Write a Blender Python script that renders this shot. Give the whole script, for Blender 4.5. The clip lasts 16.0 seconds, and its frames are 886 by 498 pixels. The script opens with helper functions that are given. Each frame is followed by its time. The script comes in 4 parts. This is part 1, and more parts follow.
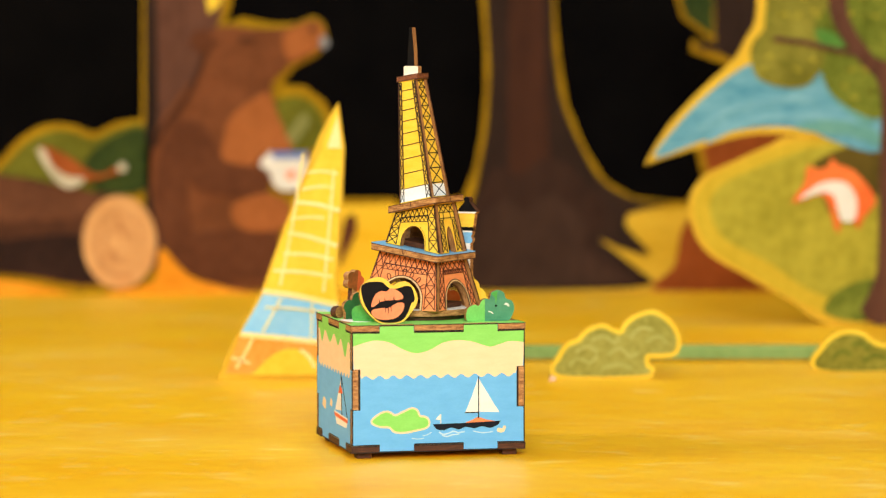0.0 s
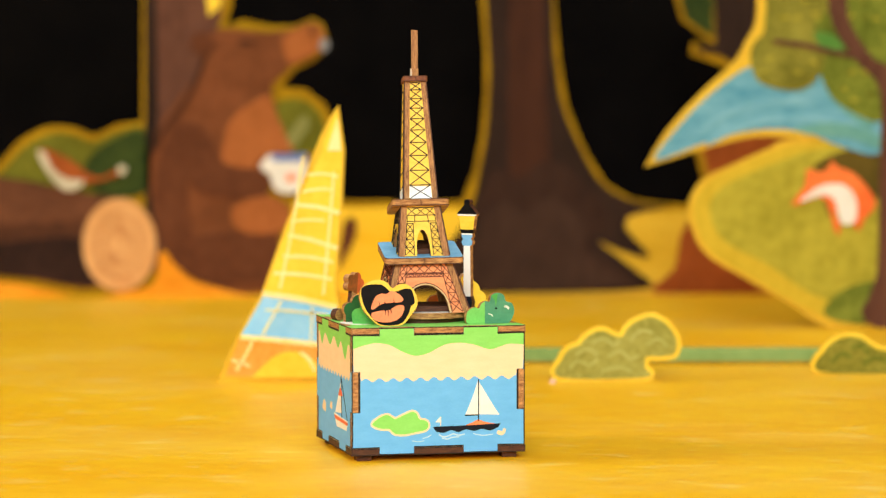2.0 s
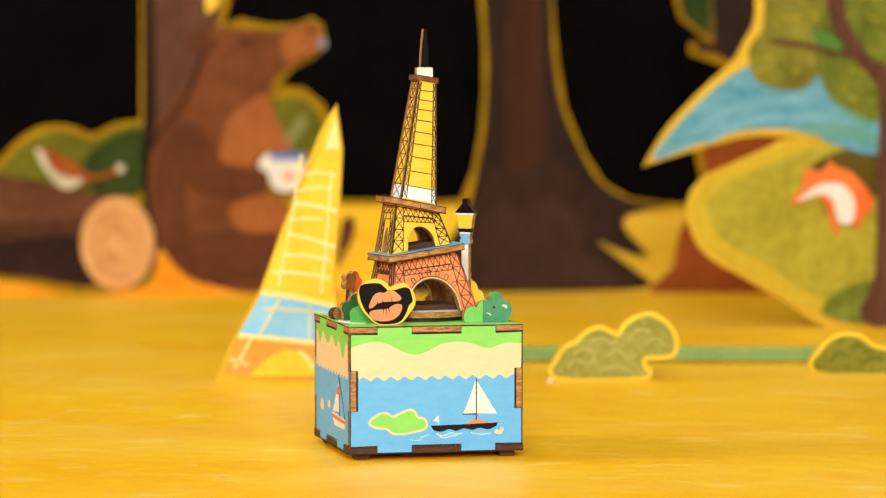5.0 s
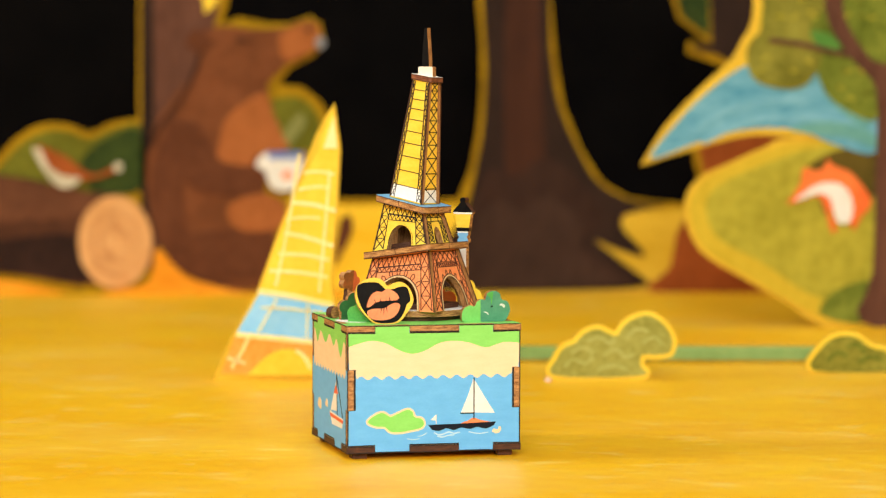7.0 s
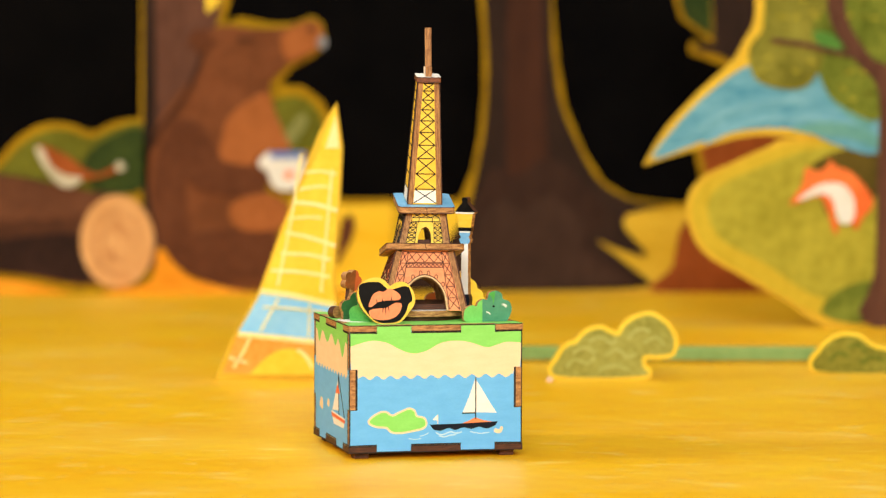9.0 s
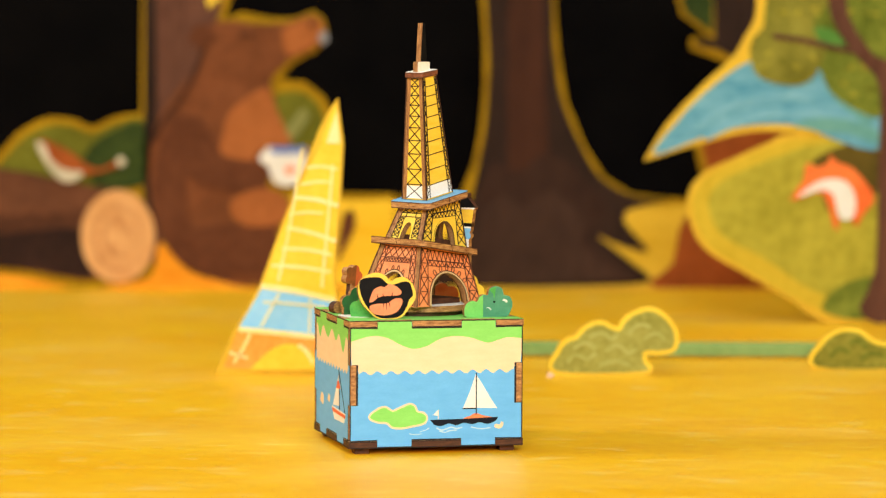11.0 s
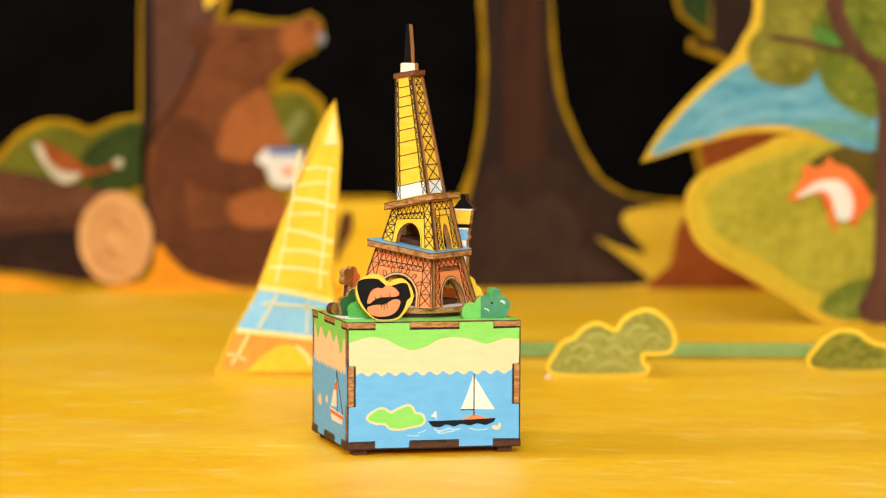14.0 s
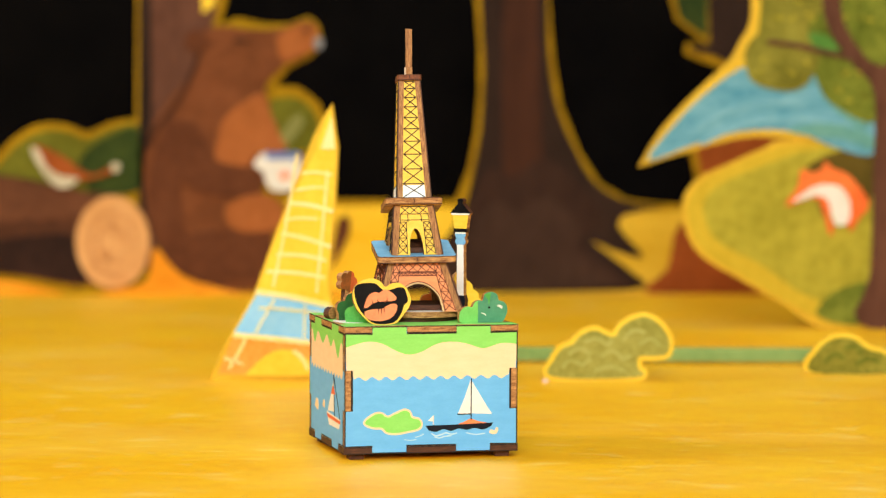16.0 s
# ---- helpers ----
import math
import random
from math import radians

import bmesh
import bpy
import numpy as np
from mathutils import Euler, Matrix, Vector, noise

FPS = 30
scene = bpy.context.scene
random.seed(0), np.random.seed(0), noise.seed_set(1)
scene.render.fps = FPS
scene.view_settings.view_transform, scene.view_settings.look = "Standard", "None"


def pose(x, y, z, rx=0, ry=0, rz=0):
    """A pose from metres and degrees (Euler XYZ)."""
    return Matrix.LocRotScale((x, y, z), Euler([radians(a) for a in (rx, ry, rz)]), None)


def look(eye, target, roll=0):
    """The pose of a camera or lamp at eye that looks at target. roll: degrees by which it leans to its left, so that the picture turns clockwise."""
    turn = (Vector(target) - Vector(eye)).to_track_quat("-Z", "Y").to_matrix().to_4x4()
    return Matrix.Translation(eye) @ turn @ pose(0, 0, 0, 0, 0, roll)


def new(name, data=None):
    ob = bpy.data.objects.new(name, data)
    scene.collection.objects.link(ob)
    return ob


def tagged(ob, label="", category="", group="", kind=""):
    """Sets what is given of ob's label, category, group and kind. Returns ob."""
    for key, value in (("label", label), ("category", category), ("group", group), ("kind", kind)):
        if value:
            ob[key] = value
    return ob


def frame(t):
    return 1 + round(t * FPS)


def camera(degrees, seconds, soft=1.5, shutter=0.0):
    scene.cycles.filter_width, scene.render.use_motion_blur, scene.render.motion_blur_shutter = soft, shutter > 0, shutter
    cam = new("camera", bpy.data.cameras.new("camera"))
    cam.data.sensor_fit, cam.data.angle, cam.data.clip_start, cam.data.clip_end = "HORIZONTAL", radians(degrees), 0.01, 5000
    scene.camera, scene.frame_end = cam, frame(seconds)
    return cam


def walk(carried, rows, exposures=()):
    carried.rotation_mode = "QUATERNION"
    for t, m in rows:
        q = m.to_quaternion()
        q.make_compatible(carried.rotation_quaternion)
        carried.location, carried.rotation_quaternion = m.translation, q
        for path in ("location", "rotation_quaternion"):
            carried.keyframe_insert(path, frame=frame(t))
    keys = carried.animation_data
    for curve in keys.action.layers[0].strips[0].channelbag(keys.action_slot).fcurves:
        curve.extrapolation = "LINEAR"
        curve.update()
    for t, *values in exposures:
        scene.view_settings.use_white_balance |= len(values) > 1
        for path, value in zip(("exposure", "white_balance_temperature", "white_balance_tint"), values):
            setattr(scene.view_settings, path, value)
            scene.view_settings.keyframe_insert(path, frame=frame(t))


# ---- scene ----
MM = 0.001

# ---------------- camera and its path ----------------
cam = camera(15.69, 16.0, soft=1.3)
cam.data.dof.use_dof = True
cam.data.dof.focus_distance = 1.29
cam.data.dof.aperture_fstop = 10.5
walk(cam, [
    (0, pose(0, -1.2551, 0.1572, 86.614, 0, -0.000) @ pose(0, 0, 0, 0, 0, -0.000)),
    (0.5, pose(0, -1.2551, 0.1572, 86.629, 0, -0.000) @ pose(0, 0, 0, 0, 0, -0.002)),
    (1, pose(0, -1.2551, 0.1572, 86.650, 0, 0.002) @ pose(0, 0, 0, 0, 0, 0.074)),
    (1.5, pose(0, -1.2551, 0.1572, 86.660, 0, 0.000) @ pose(0, 0, 0, 0, 0, 0.008)),
    (2, pose(0, -1.2551, 0.1572, 86.660, 0, 0.000) @ pose(0, 0, 0, 0, 0, 0.008)),
    (2.5, pose(0, -1.2551, 0.1572, 86.660, 0, 0.000) @ pose(0, 0, 0, 0, 0, 0.011)),
    (3, pose(0, -1.2551, 0.1572, 86.645, 0, -0.031) @ pose(0, 0, 0, 0, 0, 0.007)),
    (3.5, pose(0, -1.2551, 0.1572, 86.630, 0, -0.046) @ pose(0, 0, 0, 0, 0, 0.005)),
    (4, pose(0, -1.2551, 0.1572, 86.641, 0, -0.030) @ pose(0, 0, 0, 0, 0, 0.053)),
    (6.5, pose(0, -1.2551, 0.1572, 86.635, 0, -0.050) @ pose(0, 0, 0, 0, 0, 0.106)),
    (7, pose(0, -1.2551, 0.1572, 86.625, 0, -0.075) @ pose(0, 0, 0, 0, 0, 0.140)),
    (7.5, pose(0, -1.2551, 0.1572, 86.622, 0, -0.078) @ pose(0, 0, 0, 0, 0, 0.245)),
    (8, pose(0, -1.2551, 0.1572, 86.622, 0, -0.083) @ pose(0, 0, 0, 0, 0, 0.203)),
    (8.5, pose(0, -1.2551, 0.1572, 86.624, 0, -0.044) @ pose(0, 0, 0, 0, 0, 0.177)),
    (9, pose(0, -1.2551, 0.1572, 86.622, 0, -0.041) @ pose(0, 0, 0, 0, 0, 0.203)),
    (11.5, pose(0, -1.2551, 0.1572, 86.531, 0, -0.026) @ pose(0, 0, 0, 0, 0, 0.289)),
    (12, pose(0, -1.2551, 0.1572, 86.563, 0, -0.023) @ pose(0, 0, 0, 0, 0, 0.222)),
    (12.5, pose(0, -1.2551, 0.1572, 86.574, 0, -0.015) @ pose(0, 0, 0, 0, 0, 0.209)),
    (13, pose(0, -1.2551, 0.1572, 86.576, 0, -0.025) @ pose(0, 0, 0, 0, 0, 0.202)),
    (13.5, pose(0, -1.2551, 0.1572, 86.573, 0, -0.046) @ pose(0, 0, 0, 0, 0, 0.197)),
    (14, pose(0, -1.2551, 0.1572, 86.561, 0, -0.070) @ pose(0, 0, 0, 0, 0, 0.241)),
    (14.5, pose(0, -1.2551, 0.1572, 86.575, 0, -0.099) @ pose(0, 0, 0, 0, 0, 0.230)),
    (15, pose(0, -1.2551, 0.1572, 86.601, 0, -0.119) @ pose(0, 0, 0, 0, 0, 0.110)),
    (15.5, pose(0, -1.2551, 0.1572, 86.622, 0, -0.120) @ pose(0, 0, 0, 0, 0, 0.224)),
    (16, pose(0, -1.2551, 0.1572, 86.641, 0, -0.119) @ pose(0, 0, 0, 0, 0, 0.276)),
])

# ---------------- world, lamps ----------------
world = bpy.data.worlds.new("studio_world")
world.use_nodes = True
world.node_tree.nodes["Background"].inputs["Color"].default_value = (1.0, 0.95, 0.88, 1)
world.node_tree.nodes["Background"].inputs["Strength"].default_value = 0.25
scene.world = world


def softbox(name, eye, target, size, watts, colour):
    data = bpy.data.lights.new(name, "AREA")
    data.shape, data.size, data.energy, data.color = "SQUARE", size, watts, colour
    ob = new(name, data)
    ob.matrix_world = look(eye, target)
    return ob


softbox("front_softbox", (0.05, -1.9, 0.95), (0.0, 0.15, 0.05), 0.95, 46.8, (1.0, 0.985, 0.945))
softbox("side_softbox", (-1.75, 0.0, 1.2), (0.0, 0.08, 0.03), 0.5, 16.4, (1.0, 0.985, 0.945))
# added overhead fill lamp, unseen, only lifts the brightness
softbox("top_fill", (0.0, 0.35, 1.5), (0.0, 0.35, 0.0), 0.9, 8.3, (1.0, 0.985, 0.94))


# ---------------- materials ----------------
def rgb(r, g, b):
    """Linear colour from 0 to 255 display values."""
    return tuple(((c / 255 + 0.055) / 1.055) ** 2.4 if c > 10 else c / 255 / 12.92 for c in (r, g, b)) + (1,)


def material(name, dark, light, scale=60.0, stretch=(1, 1, 1), rough=0.6, bump=0.1, bump_scale=400.0, fine=0.35, gloss=0.35):
    """Paint or wood with slow blotches between two colours, finer grain and slight relief."""
    m = bpy.data.materials.new(name)
    m.use_nodes = True
    nt = m.node_tree
    bsdf = nt.nodes["Principled BSDF"]
    tc = nt.nodes.new("ShaderNodeTexCoord")
    mp = nt.nodes.new("ShaderNodeMapping")
    mp.inputs["Scale"].default_value = stretch
    nt.links.new(tc.outputs["Object"], mp.inputs["Vector"])
    big = nt.nodes.new("ShaderNodeTexNoise")
    big.inputs["Scale"].default_value, big.inputs["Detail"].default_value = scale, 4
    small = nt.nodes.new("ShaderNodeTexNoise")
    small.inputs["Scale"].default_value, small.inputs["Detail"].default_value = scale * 7, 3
    for n in (big, small):
        nt.links.new(mp.outputs["Vector"], n.inputs["Vector"])
    mix = nt.nodes.new("ShaderNodeMix")
    mix.inputs["Factor"].default_value = fine
    nt.links.new(big.outputs["Fac"], mix.inputs["A"])
    nt.links.new(small.outputs["Fac"], mix.inputs["B"])
    ramp = nt.nodes.new("ShaderNodeValToRGB")
    ramp.color_ramp.elements[0].position, ramp.color_ramp.elements[1].position = 0.36, 0.64
    ramp.color_ramp.elements[0].color, ramp.color_ramp.elements[1].color = rgb(*dark), rgb(*light)
    nt.links.new(mix.outputs["Result"], ramp.inputs["Fac"])
    nt.links.new(ramp.outputs["Color"], bsdf.inputs["Base Color"])
    bsdf.inputs["Roughness"].default_value = rough
    bsdf.inputs["Specular IOR Level"].default_value = gloss if rough < 0.75 else min(gloss, 0.08)
    rel = nt.nodes.new("ShaderNodeTexNoise")
    rel.inputs["Scale"].default_value, rel.inputs["Detail"].default_value = bump_scale, 3
    nt.links.new(mp.outputs["Vector"], rel.inputs["Vector"])
    bp = nt.nodes.new("ShaderNodeBump")
    bp.inputs["Strength"].default_value, bp.inputs["Distance"].default_value = bump, 0.0006
    nt.links.new(rel.outputs["Fac"], bp.inputs["Height"])
    nt.links.new(bp.outputs["Normal"], bsdf.inputs["Normal"])
    return m


def veneer(name, dark, light, stretch, scale=250.0):
    return material(name, dark, light, scale, stretch, rough=0.6, bump=0.25, bump_scale=900, fine=0.45)


TABLE = material("yellow_painted_board", (245, 179, 8), (252, 198, 24), 10.0, (1.0, 1.4, 1), 0.45, 0.12, 160, 0.4, 0.35)


def scuffed(m, colour, amount):
    """Thin pale brush streaks and worn specks over a painted board."""
    nt = m.node_tree
    bsdf = nt.nodes["Principled BSDF"]
    base = bsdf.inputs["Base Color"].links[0].from_socket
    tc = nt.nodes.new("ShaderNodeTexCoord")
    last = base
    for stretch, scale, lo, hi, part_of in (((1.0, 1.6, 1), 34.0, 0.58, 0.72, 1.0), ((1.0, 1.2, 1), 120.0, 0.60, 0.72, 0.7), ((1.0, 1.2, 1), 7.0, 0.48, 0.8, 0.6)):
        mp = nt.nodes.new("ShaderNodeMapping")
        mp.inputs["Scale"].default_value = stretch
        mp.inputs["Rotation"].default_value = (0, 0, 0.06)
        nz = nt.nodes.new("ShaderNodeTexNoise")
        nz.inputs["Scale"].default_value, nz.inputs["Detail"].default_value = scale, 5
        rg = nt.nodes.new("ShaderNodeMapRange")
        rg.inputs["From Min"].default_value, rg.inputs["From Max"].default_value = lo, hi
        rg.inputs["To Max"].default_value = amount * part_of
        mx = nt.nodes.new("ShaderNodeMix")
        mx.data_type = "RGBA"
        nt.links.new(tc.outputs["Object"], mp.inputs["Vector"])
        nt.links.new(mp.outputs["Vector"], nz.inputs["Vector"])
        nt.links.new(nz.outputs["Fac"], rg.inputs["Value"])
        nt.links.new(rg.outputs["Result"], mx.inputs["Factor"])
        nt.links.new(last, mx.inputs["A"])
        mx.inputs["B"].default_value = rgb(*colour)
        last = mx.outputs["Result"]
    nt.links.new(last, bsdf.inputs["Base Color"])


scuffed(TABLE, (255, 230, 140), 0.34)
CLOTH = material("black_cloth", (11, 10, 10), (16, 14, 13), 30.0, rough=1.0, gloss=0.0)
PLASTER = material("pale_plaster", (200, 196, 189), (212, 208, 200), 3.0, rough=0.9)
EDGE = veneer("burnt_plywood_edge", (112, 62, 27), (218, 162, 98), (1, 1, 5))
EDGE_DARK = veneer("dark_burnt_edge", (48, 26, 14), (104, 60, 32), (1, 1, 9))
SCORCHED = veneer("scorched_plywood_edge", (84, 42, 24), (148, 88, 54), (3, 3, 5))
POST = veneer("brown_plywood_edge", (112, 66, 30), (202, 146, 86), (6, 6, 0.6))
RAW = veneer("raw_plywood", (205, 165, 110), (232, 198, 145), (1, 8, 1), 120)
SEA = material("sea_blue_print", (104, 182, 240), (114, 192, 248), 120, (1, 1, 3), 0.5, 0.06)
SAND = material("cream_print", (249, 215, 169), (253, 223, 181), 120, (1, 1, 3), 0.5, 0.06)
GRASS = material("grass_green_print", (136, 216, 98), (148, 226, 110), 120, (1, 1, 3), 0.5, 0.06)
LEAFY = material("leaf_green_print", (70, 158, 70), (104, 190, 88), 150, rough=0.5)
TEAL = material("teal_green_print", (70, 138, 104), (92, 160, 124), 150, rough=0.5)
DEEP = material("deep_green_print", (32, 84, 40), (52, 112, 56), 150, rough=0.5)
WHITE = material("white_print", (244, 238, 226), (255, 250, 240), 120, rough=0.5)
SPRING = material("spring_green_print", (116, 198, 96), (138, 216, 112), 150, rough=0.5)
CREAM = material("cream_white_print", (248, 224, 194), (255, 238, 214), 120, rough=0.5)
BLACK = material("black_print", (13, 11, 10), (24, 21, 19), 300, rough=0.6, gloss=0.1)
LINE = material("black_engraved_line", (26, 18, 12), (44, 30, 20), 500, rough=0.7)
ENGRAVE = material("brown_engraved_line", (74, 36, 20), (104, 52, 30), 500, rough=0.7)
NAVY = material("navy_black_print", (20, 24, 34), (32, 36, 46), 300, rough=0.6, gloss=0.1)
LIPS = material("orange_lips_print", (248, 132, 78), (255, 152, 96), 200, rough=0.5)
YELLOW = material("yellow_print", (250, 196, 48), (255, 212, 74), 140, (1, 1, 3), 0.5, 0.06)
ORANGE = material("orange_print", (242, 137, 77), (253, 160, 97), 140, (1, 1, 3), 0.5, 0.06)
BLUE = material("light_blue_print", (108, 172, 214), (140, 196, 230), 140, rough=0.5)
SKIRT = material("orange_hull_print", (236, 96, 56), (246, 122, 80), 200, rough=0.5)
WINE = material("brown_leaf_print", (104, 70, 26), (168, 92, 38), 160, rough=0.6)
RUSSET = material("russet_leaf_print", (176, 80, 34), (220, 108, 50), 160, rough=0.6)
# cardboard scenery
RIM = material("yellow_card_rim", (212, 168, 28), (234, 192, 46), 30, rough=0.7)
# the rim yellow again, with the far cards' dimness put into the colour
RIM_FAR = material("dimmed_card_rim", (144, 108, 11), (181, 140, 20), 30, rough=0.8)
FOAM = material("pale_blue_print", (176, 216, 238), (206, 232, 246), 120, rough=0.5)
FOAM_TEAL = material("pale_teal_paint", (108, 168, 188), (136, 190, 202), 30, (1, 1, 3), 0.8)
PINK = material("pale_pink_paper", (232, 196, 190), (244, 214, 206), 200, rough=0.8)
FRESH = material("fresh_green_paint", (74, 122, 50), (98, 146, 64), 40, rough=0.8)
NOSE = material("grey_nose_paint", (96, 96, 98), (150, 150, 148), 60, rough=0.7)
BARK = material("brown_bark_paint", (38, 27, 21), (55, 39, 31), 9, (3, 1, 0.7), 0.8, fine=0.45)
BARK_LIGHT = material("grey_brown_bark_paint", (83, 53, 40), (108, 71, 54), 16, (3, 1, 0.7), 0.8, fine=0.45)
FUR = material("bear_fur_paint", (102, 59, 33), (128, 75, 44), 26, rough=0.8, fine=0.5)
FUR_DARK = material("dark_fur_paint", (84, 47, 28), (106, 62, 38), 26, rough=0.8, fine=0.5)
FUR_LIGHT = material("tan_fur_paint", (148, 86, 42), (170, 100, 52), 26, rough=0.8, fine=0.5)
LOG = material("log_bark_paint", (62, 37, 25), (96, 59, 39), 22, (1, 1, 2), 0.8, fine=0.5)
CUTWOOD = material("cut_log_paint", (206, 148, 88), (228, 174, 112), 28, rough=0.8)
LOG_LIGHT = material("light_log_bark_paint", (88, 54, 36), (112, 70, 46), 22, (1, 1, 2), 0.8, fine=0.5)
LOG_DARK = material("dark_log_bark_paint", (38, 25, 20), (58, 38, 30), 22, (1, 1, 2), 0.8, fine=0.5)
LEAF_GLOW = material("golden_olive_paint", (192, 164, 42), (214, 184, 54), 22, rough=0.8, fine=0.5)
UMBER = material("brown_olive_paint", (76, 64, 22), (100, 84, 32), 26, rough=0.8)
MIST = material("pale_sage_mist_paint", (120, 122, 64), (142, 140, 82), 30, rough=0.8)
SEAGREEN = material("green_teal_paint", (92, 152, 148), (118, 172, 160), 26, (1, 1, 3), 0.8, fine=0.5)
RINGLINE = material("growth_ring_paint", (184, 124, 70), (200, 140, 84), 60, rough=0.8)
MOSS = material("olive_leaf_paint", (72, 86, 22), (134, 142, 52), 44, rough=0.8, fine=0.5)
OLIVE_GREY = material("dull_olive_paint", (98, 96, 28), (152, 146, 58), 50, rough=0.8, fine=0.5)
PRAIRIE = material("pale_golden_paint", (206, 164, 38), (230, 190, 60), 18, (1, 1, 3), 0.8)
MOSS_MID = material("mid_moss_paint", (84, 84, 20), (118, 116, 36), 30, rough=0.8, fine=0.5)
MOSS_DARK = material("dark_moss_paint", (38, 52, 22), (64, 78, 32), 30, rough=0.8, fine=0.5)
OLIVE = material("yellow_olive_paint", (152, 144, 42), (188, 175, 60), 22, rough=0.8, fine=0.5)
SAGE = material("sage_bush_paint", (142, 140, 60), (176, 172, 88), 60, rough=0.8, fine=0.5)
SAGE_DARK = material("pale_sage_brush_strokes", (164, 164, 84), (188, 186, 108), 45, rough=0.8)
WATER = material("teal_blue_paint", (80, 148, 172), (126, 182, 198), 22, (1, 1, 4), 0.8, fine=0.5)
HILL = material("golden_ground_paint", (232, 182, 32), (246, 204, 60), 14, (1, 1, 3), 0.8)
AMBER = material("amber_ground_paint", (224, 138, 26), (244, 166, 44), 18, rough=0.8)
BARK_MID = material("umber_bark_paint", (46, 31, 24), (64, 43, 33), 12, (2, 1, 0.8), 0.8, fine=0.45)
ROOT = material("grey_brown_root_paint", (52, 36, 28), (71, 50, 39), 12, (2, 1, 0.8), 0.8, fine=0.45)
OLIVE_BUSH = material("dark_olive_bush_paint", (112, 110, 34), (154, 148, 58), 60, rough=0.8, fine=0.5)
RUST = material("rust_brown_paint", (132, 66, 26), (172, 90, 40), 22, rough=0.8)
FOX = material("fox_orange_paint", (232, 100, 44), (250, 130, 66), 30, rough=0.8)
CARD_LINE = material("pale_yellow_card_line", (253, 229, 138), (255, 240, 178), 40, rough=0.8)
TRUNKMID = material("warm_bark_paint", (54, 33, 23), (74, 44, 30), 9, (3, 1, 0.7), 0.8)
STEAM = material("pale_pink_steam_paint", (184, 118, 84), (204, 142, 108), 30, rough=0.8)
CHALK = material("white_card_paint", (222, 218, 204), (244, 240, 228), 40, rough=0.8)
CARD_YELLOW = material("bright_yellow_card_paint", (246, 200, 38), (254, 220, 68), 36, rough=0.7)
CARD_BLUE = material("sky_blue_card_paint", (130, 200, 245), (160, 217, 252), 36, rough=0.7)
CARD_ORANGE = material("orange_card_paint", (244, 154, 48), (254, 180, 82), 36, rough=0.7)
FEATHER = material("pale_feather_paint", (186, 176, 146), (212, 202, 174), 40, rough=0.8)
CUPBLUE = material("cup_blue_paint", (96, 120, 178), (120, 146, 198), 40, rough=0.7)
STRIP = material("grass_strip_paint", (122, 154, 80), (146, 174, 100), 30, rough=0.7)


# ---------------- building helpers ----------------
def thing(name, m, label, category, group="", kind=""):
    ob = new(name)
    ob.empty_display_size = 0.01
    ob.matrix_world = m
    return tagged(ob, label, category, group, kind)


def part(name, bm, mats, parent, label="", local=None):
    me = bpy.data.meshes.new(name)
    bm.normal_update()
    bm.to_mesh(me)
    bm.free()
    for m in mats if isinstance(mats, (list, tuple)) else [mats]:
        me.materials.append(m)
    ob = new(name, me)
    ob.parent = parent
    if local is not None:
        ob.matrix_basis = local
    if label:
        tagged(ob, label)
    return ob


def smooth(points, steps=6, closed=True):
    """A round curve through a few corner points."""
    n, out = len(points), []
    for i in range(n if closed else n - 1):
        if closed:
            p = [points[(i + k) % n] for k in (-1, 0, 1, 2)]
        else:
            p = [points[min(max(i + k, 0), n - 1)] for k in (-1, 0, 1, 2)]
        for s in range(steps):
            t = s / steps
            out.append(tuple(0.5 * (2 * p[1][a] + (p[2][a] - p[0][a]) * t + (2 * p[0][a] - 5 * p[1][a] + 4 * p[2][a] - p[3][a]) * t * t
                                    + (3 * p[1][a] - p[0][a] - 3 * p[2][a] + p[3][a]) * t ** 3) for a in (0, 1)))
    if not closed:
        out.append(tuple(points[-1]))
    return out


def slab(outline, front, back, unit=MM):
    """A plate in the xz plane from an outline in mm, between the depths front and back (y, mm). Faces: 0 painted, 1 edge."""
    bm = bmesh.new()
    a = [bm.verts.new((x * unit, front * unit, z * unit)) for x, z in outline]
    b = [bm.verts.new((x * unit, back * unit, z * unit)) for x, z in outline]
    f = bm.faces.new(a)
    k = bm.faces.new(list(reversed(b)))
    for i in range(len(a)):
        j = (i + 1) % len(a)
        bm.faces.new((a[j], a[i], b[i], b[j])).material_index = 1
    bmesh.ops.recalc_face_normals(bm, faces=bm.faces)
    bmesh.ops.triangulate(bm, faces=[f, k])
    return bm


def block(sx, sy, sz, at=(0, 0, 0), bevel=0.0):
    """A box in mm with its base centre at the given place."""
    bm = bmesh.new()
    bmesh.ops.create_cube(bm, size=1, matrix=Matrix.Translation((at[0] * MM, at[1] * MM, (at[2] + sz / 2) * MM)) @ Matrix.Diagonal((sx * MM, sy * MM, sz * MM, 1)))
    if bevel:
        bmesh.ops.bevel(bm, geom=bm.edges[:], offset=bevel * MM, segments=2, affect="EDGES", profile=0.5)
    return bm


def disc(radius, z0, z1, seg=48, bevel=0.0):
    bm = bmesh.new()
    bmesh.ops.create_cone(bm, cap_ends=True, segments=seg, radius1=radius * MM, radius2=radius * MM, depth=(z1 - z0) * MM, matrix=Matrix.Translation((0, 0, (z0 + z1) / 2 * MM)))
    for f in bm.faces:
        f.material_index = 0 if abs(f.normal.z) > 0.5 else 1
    return bm


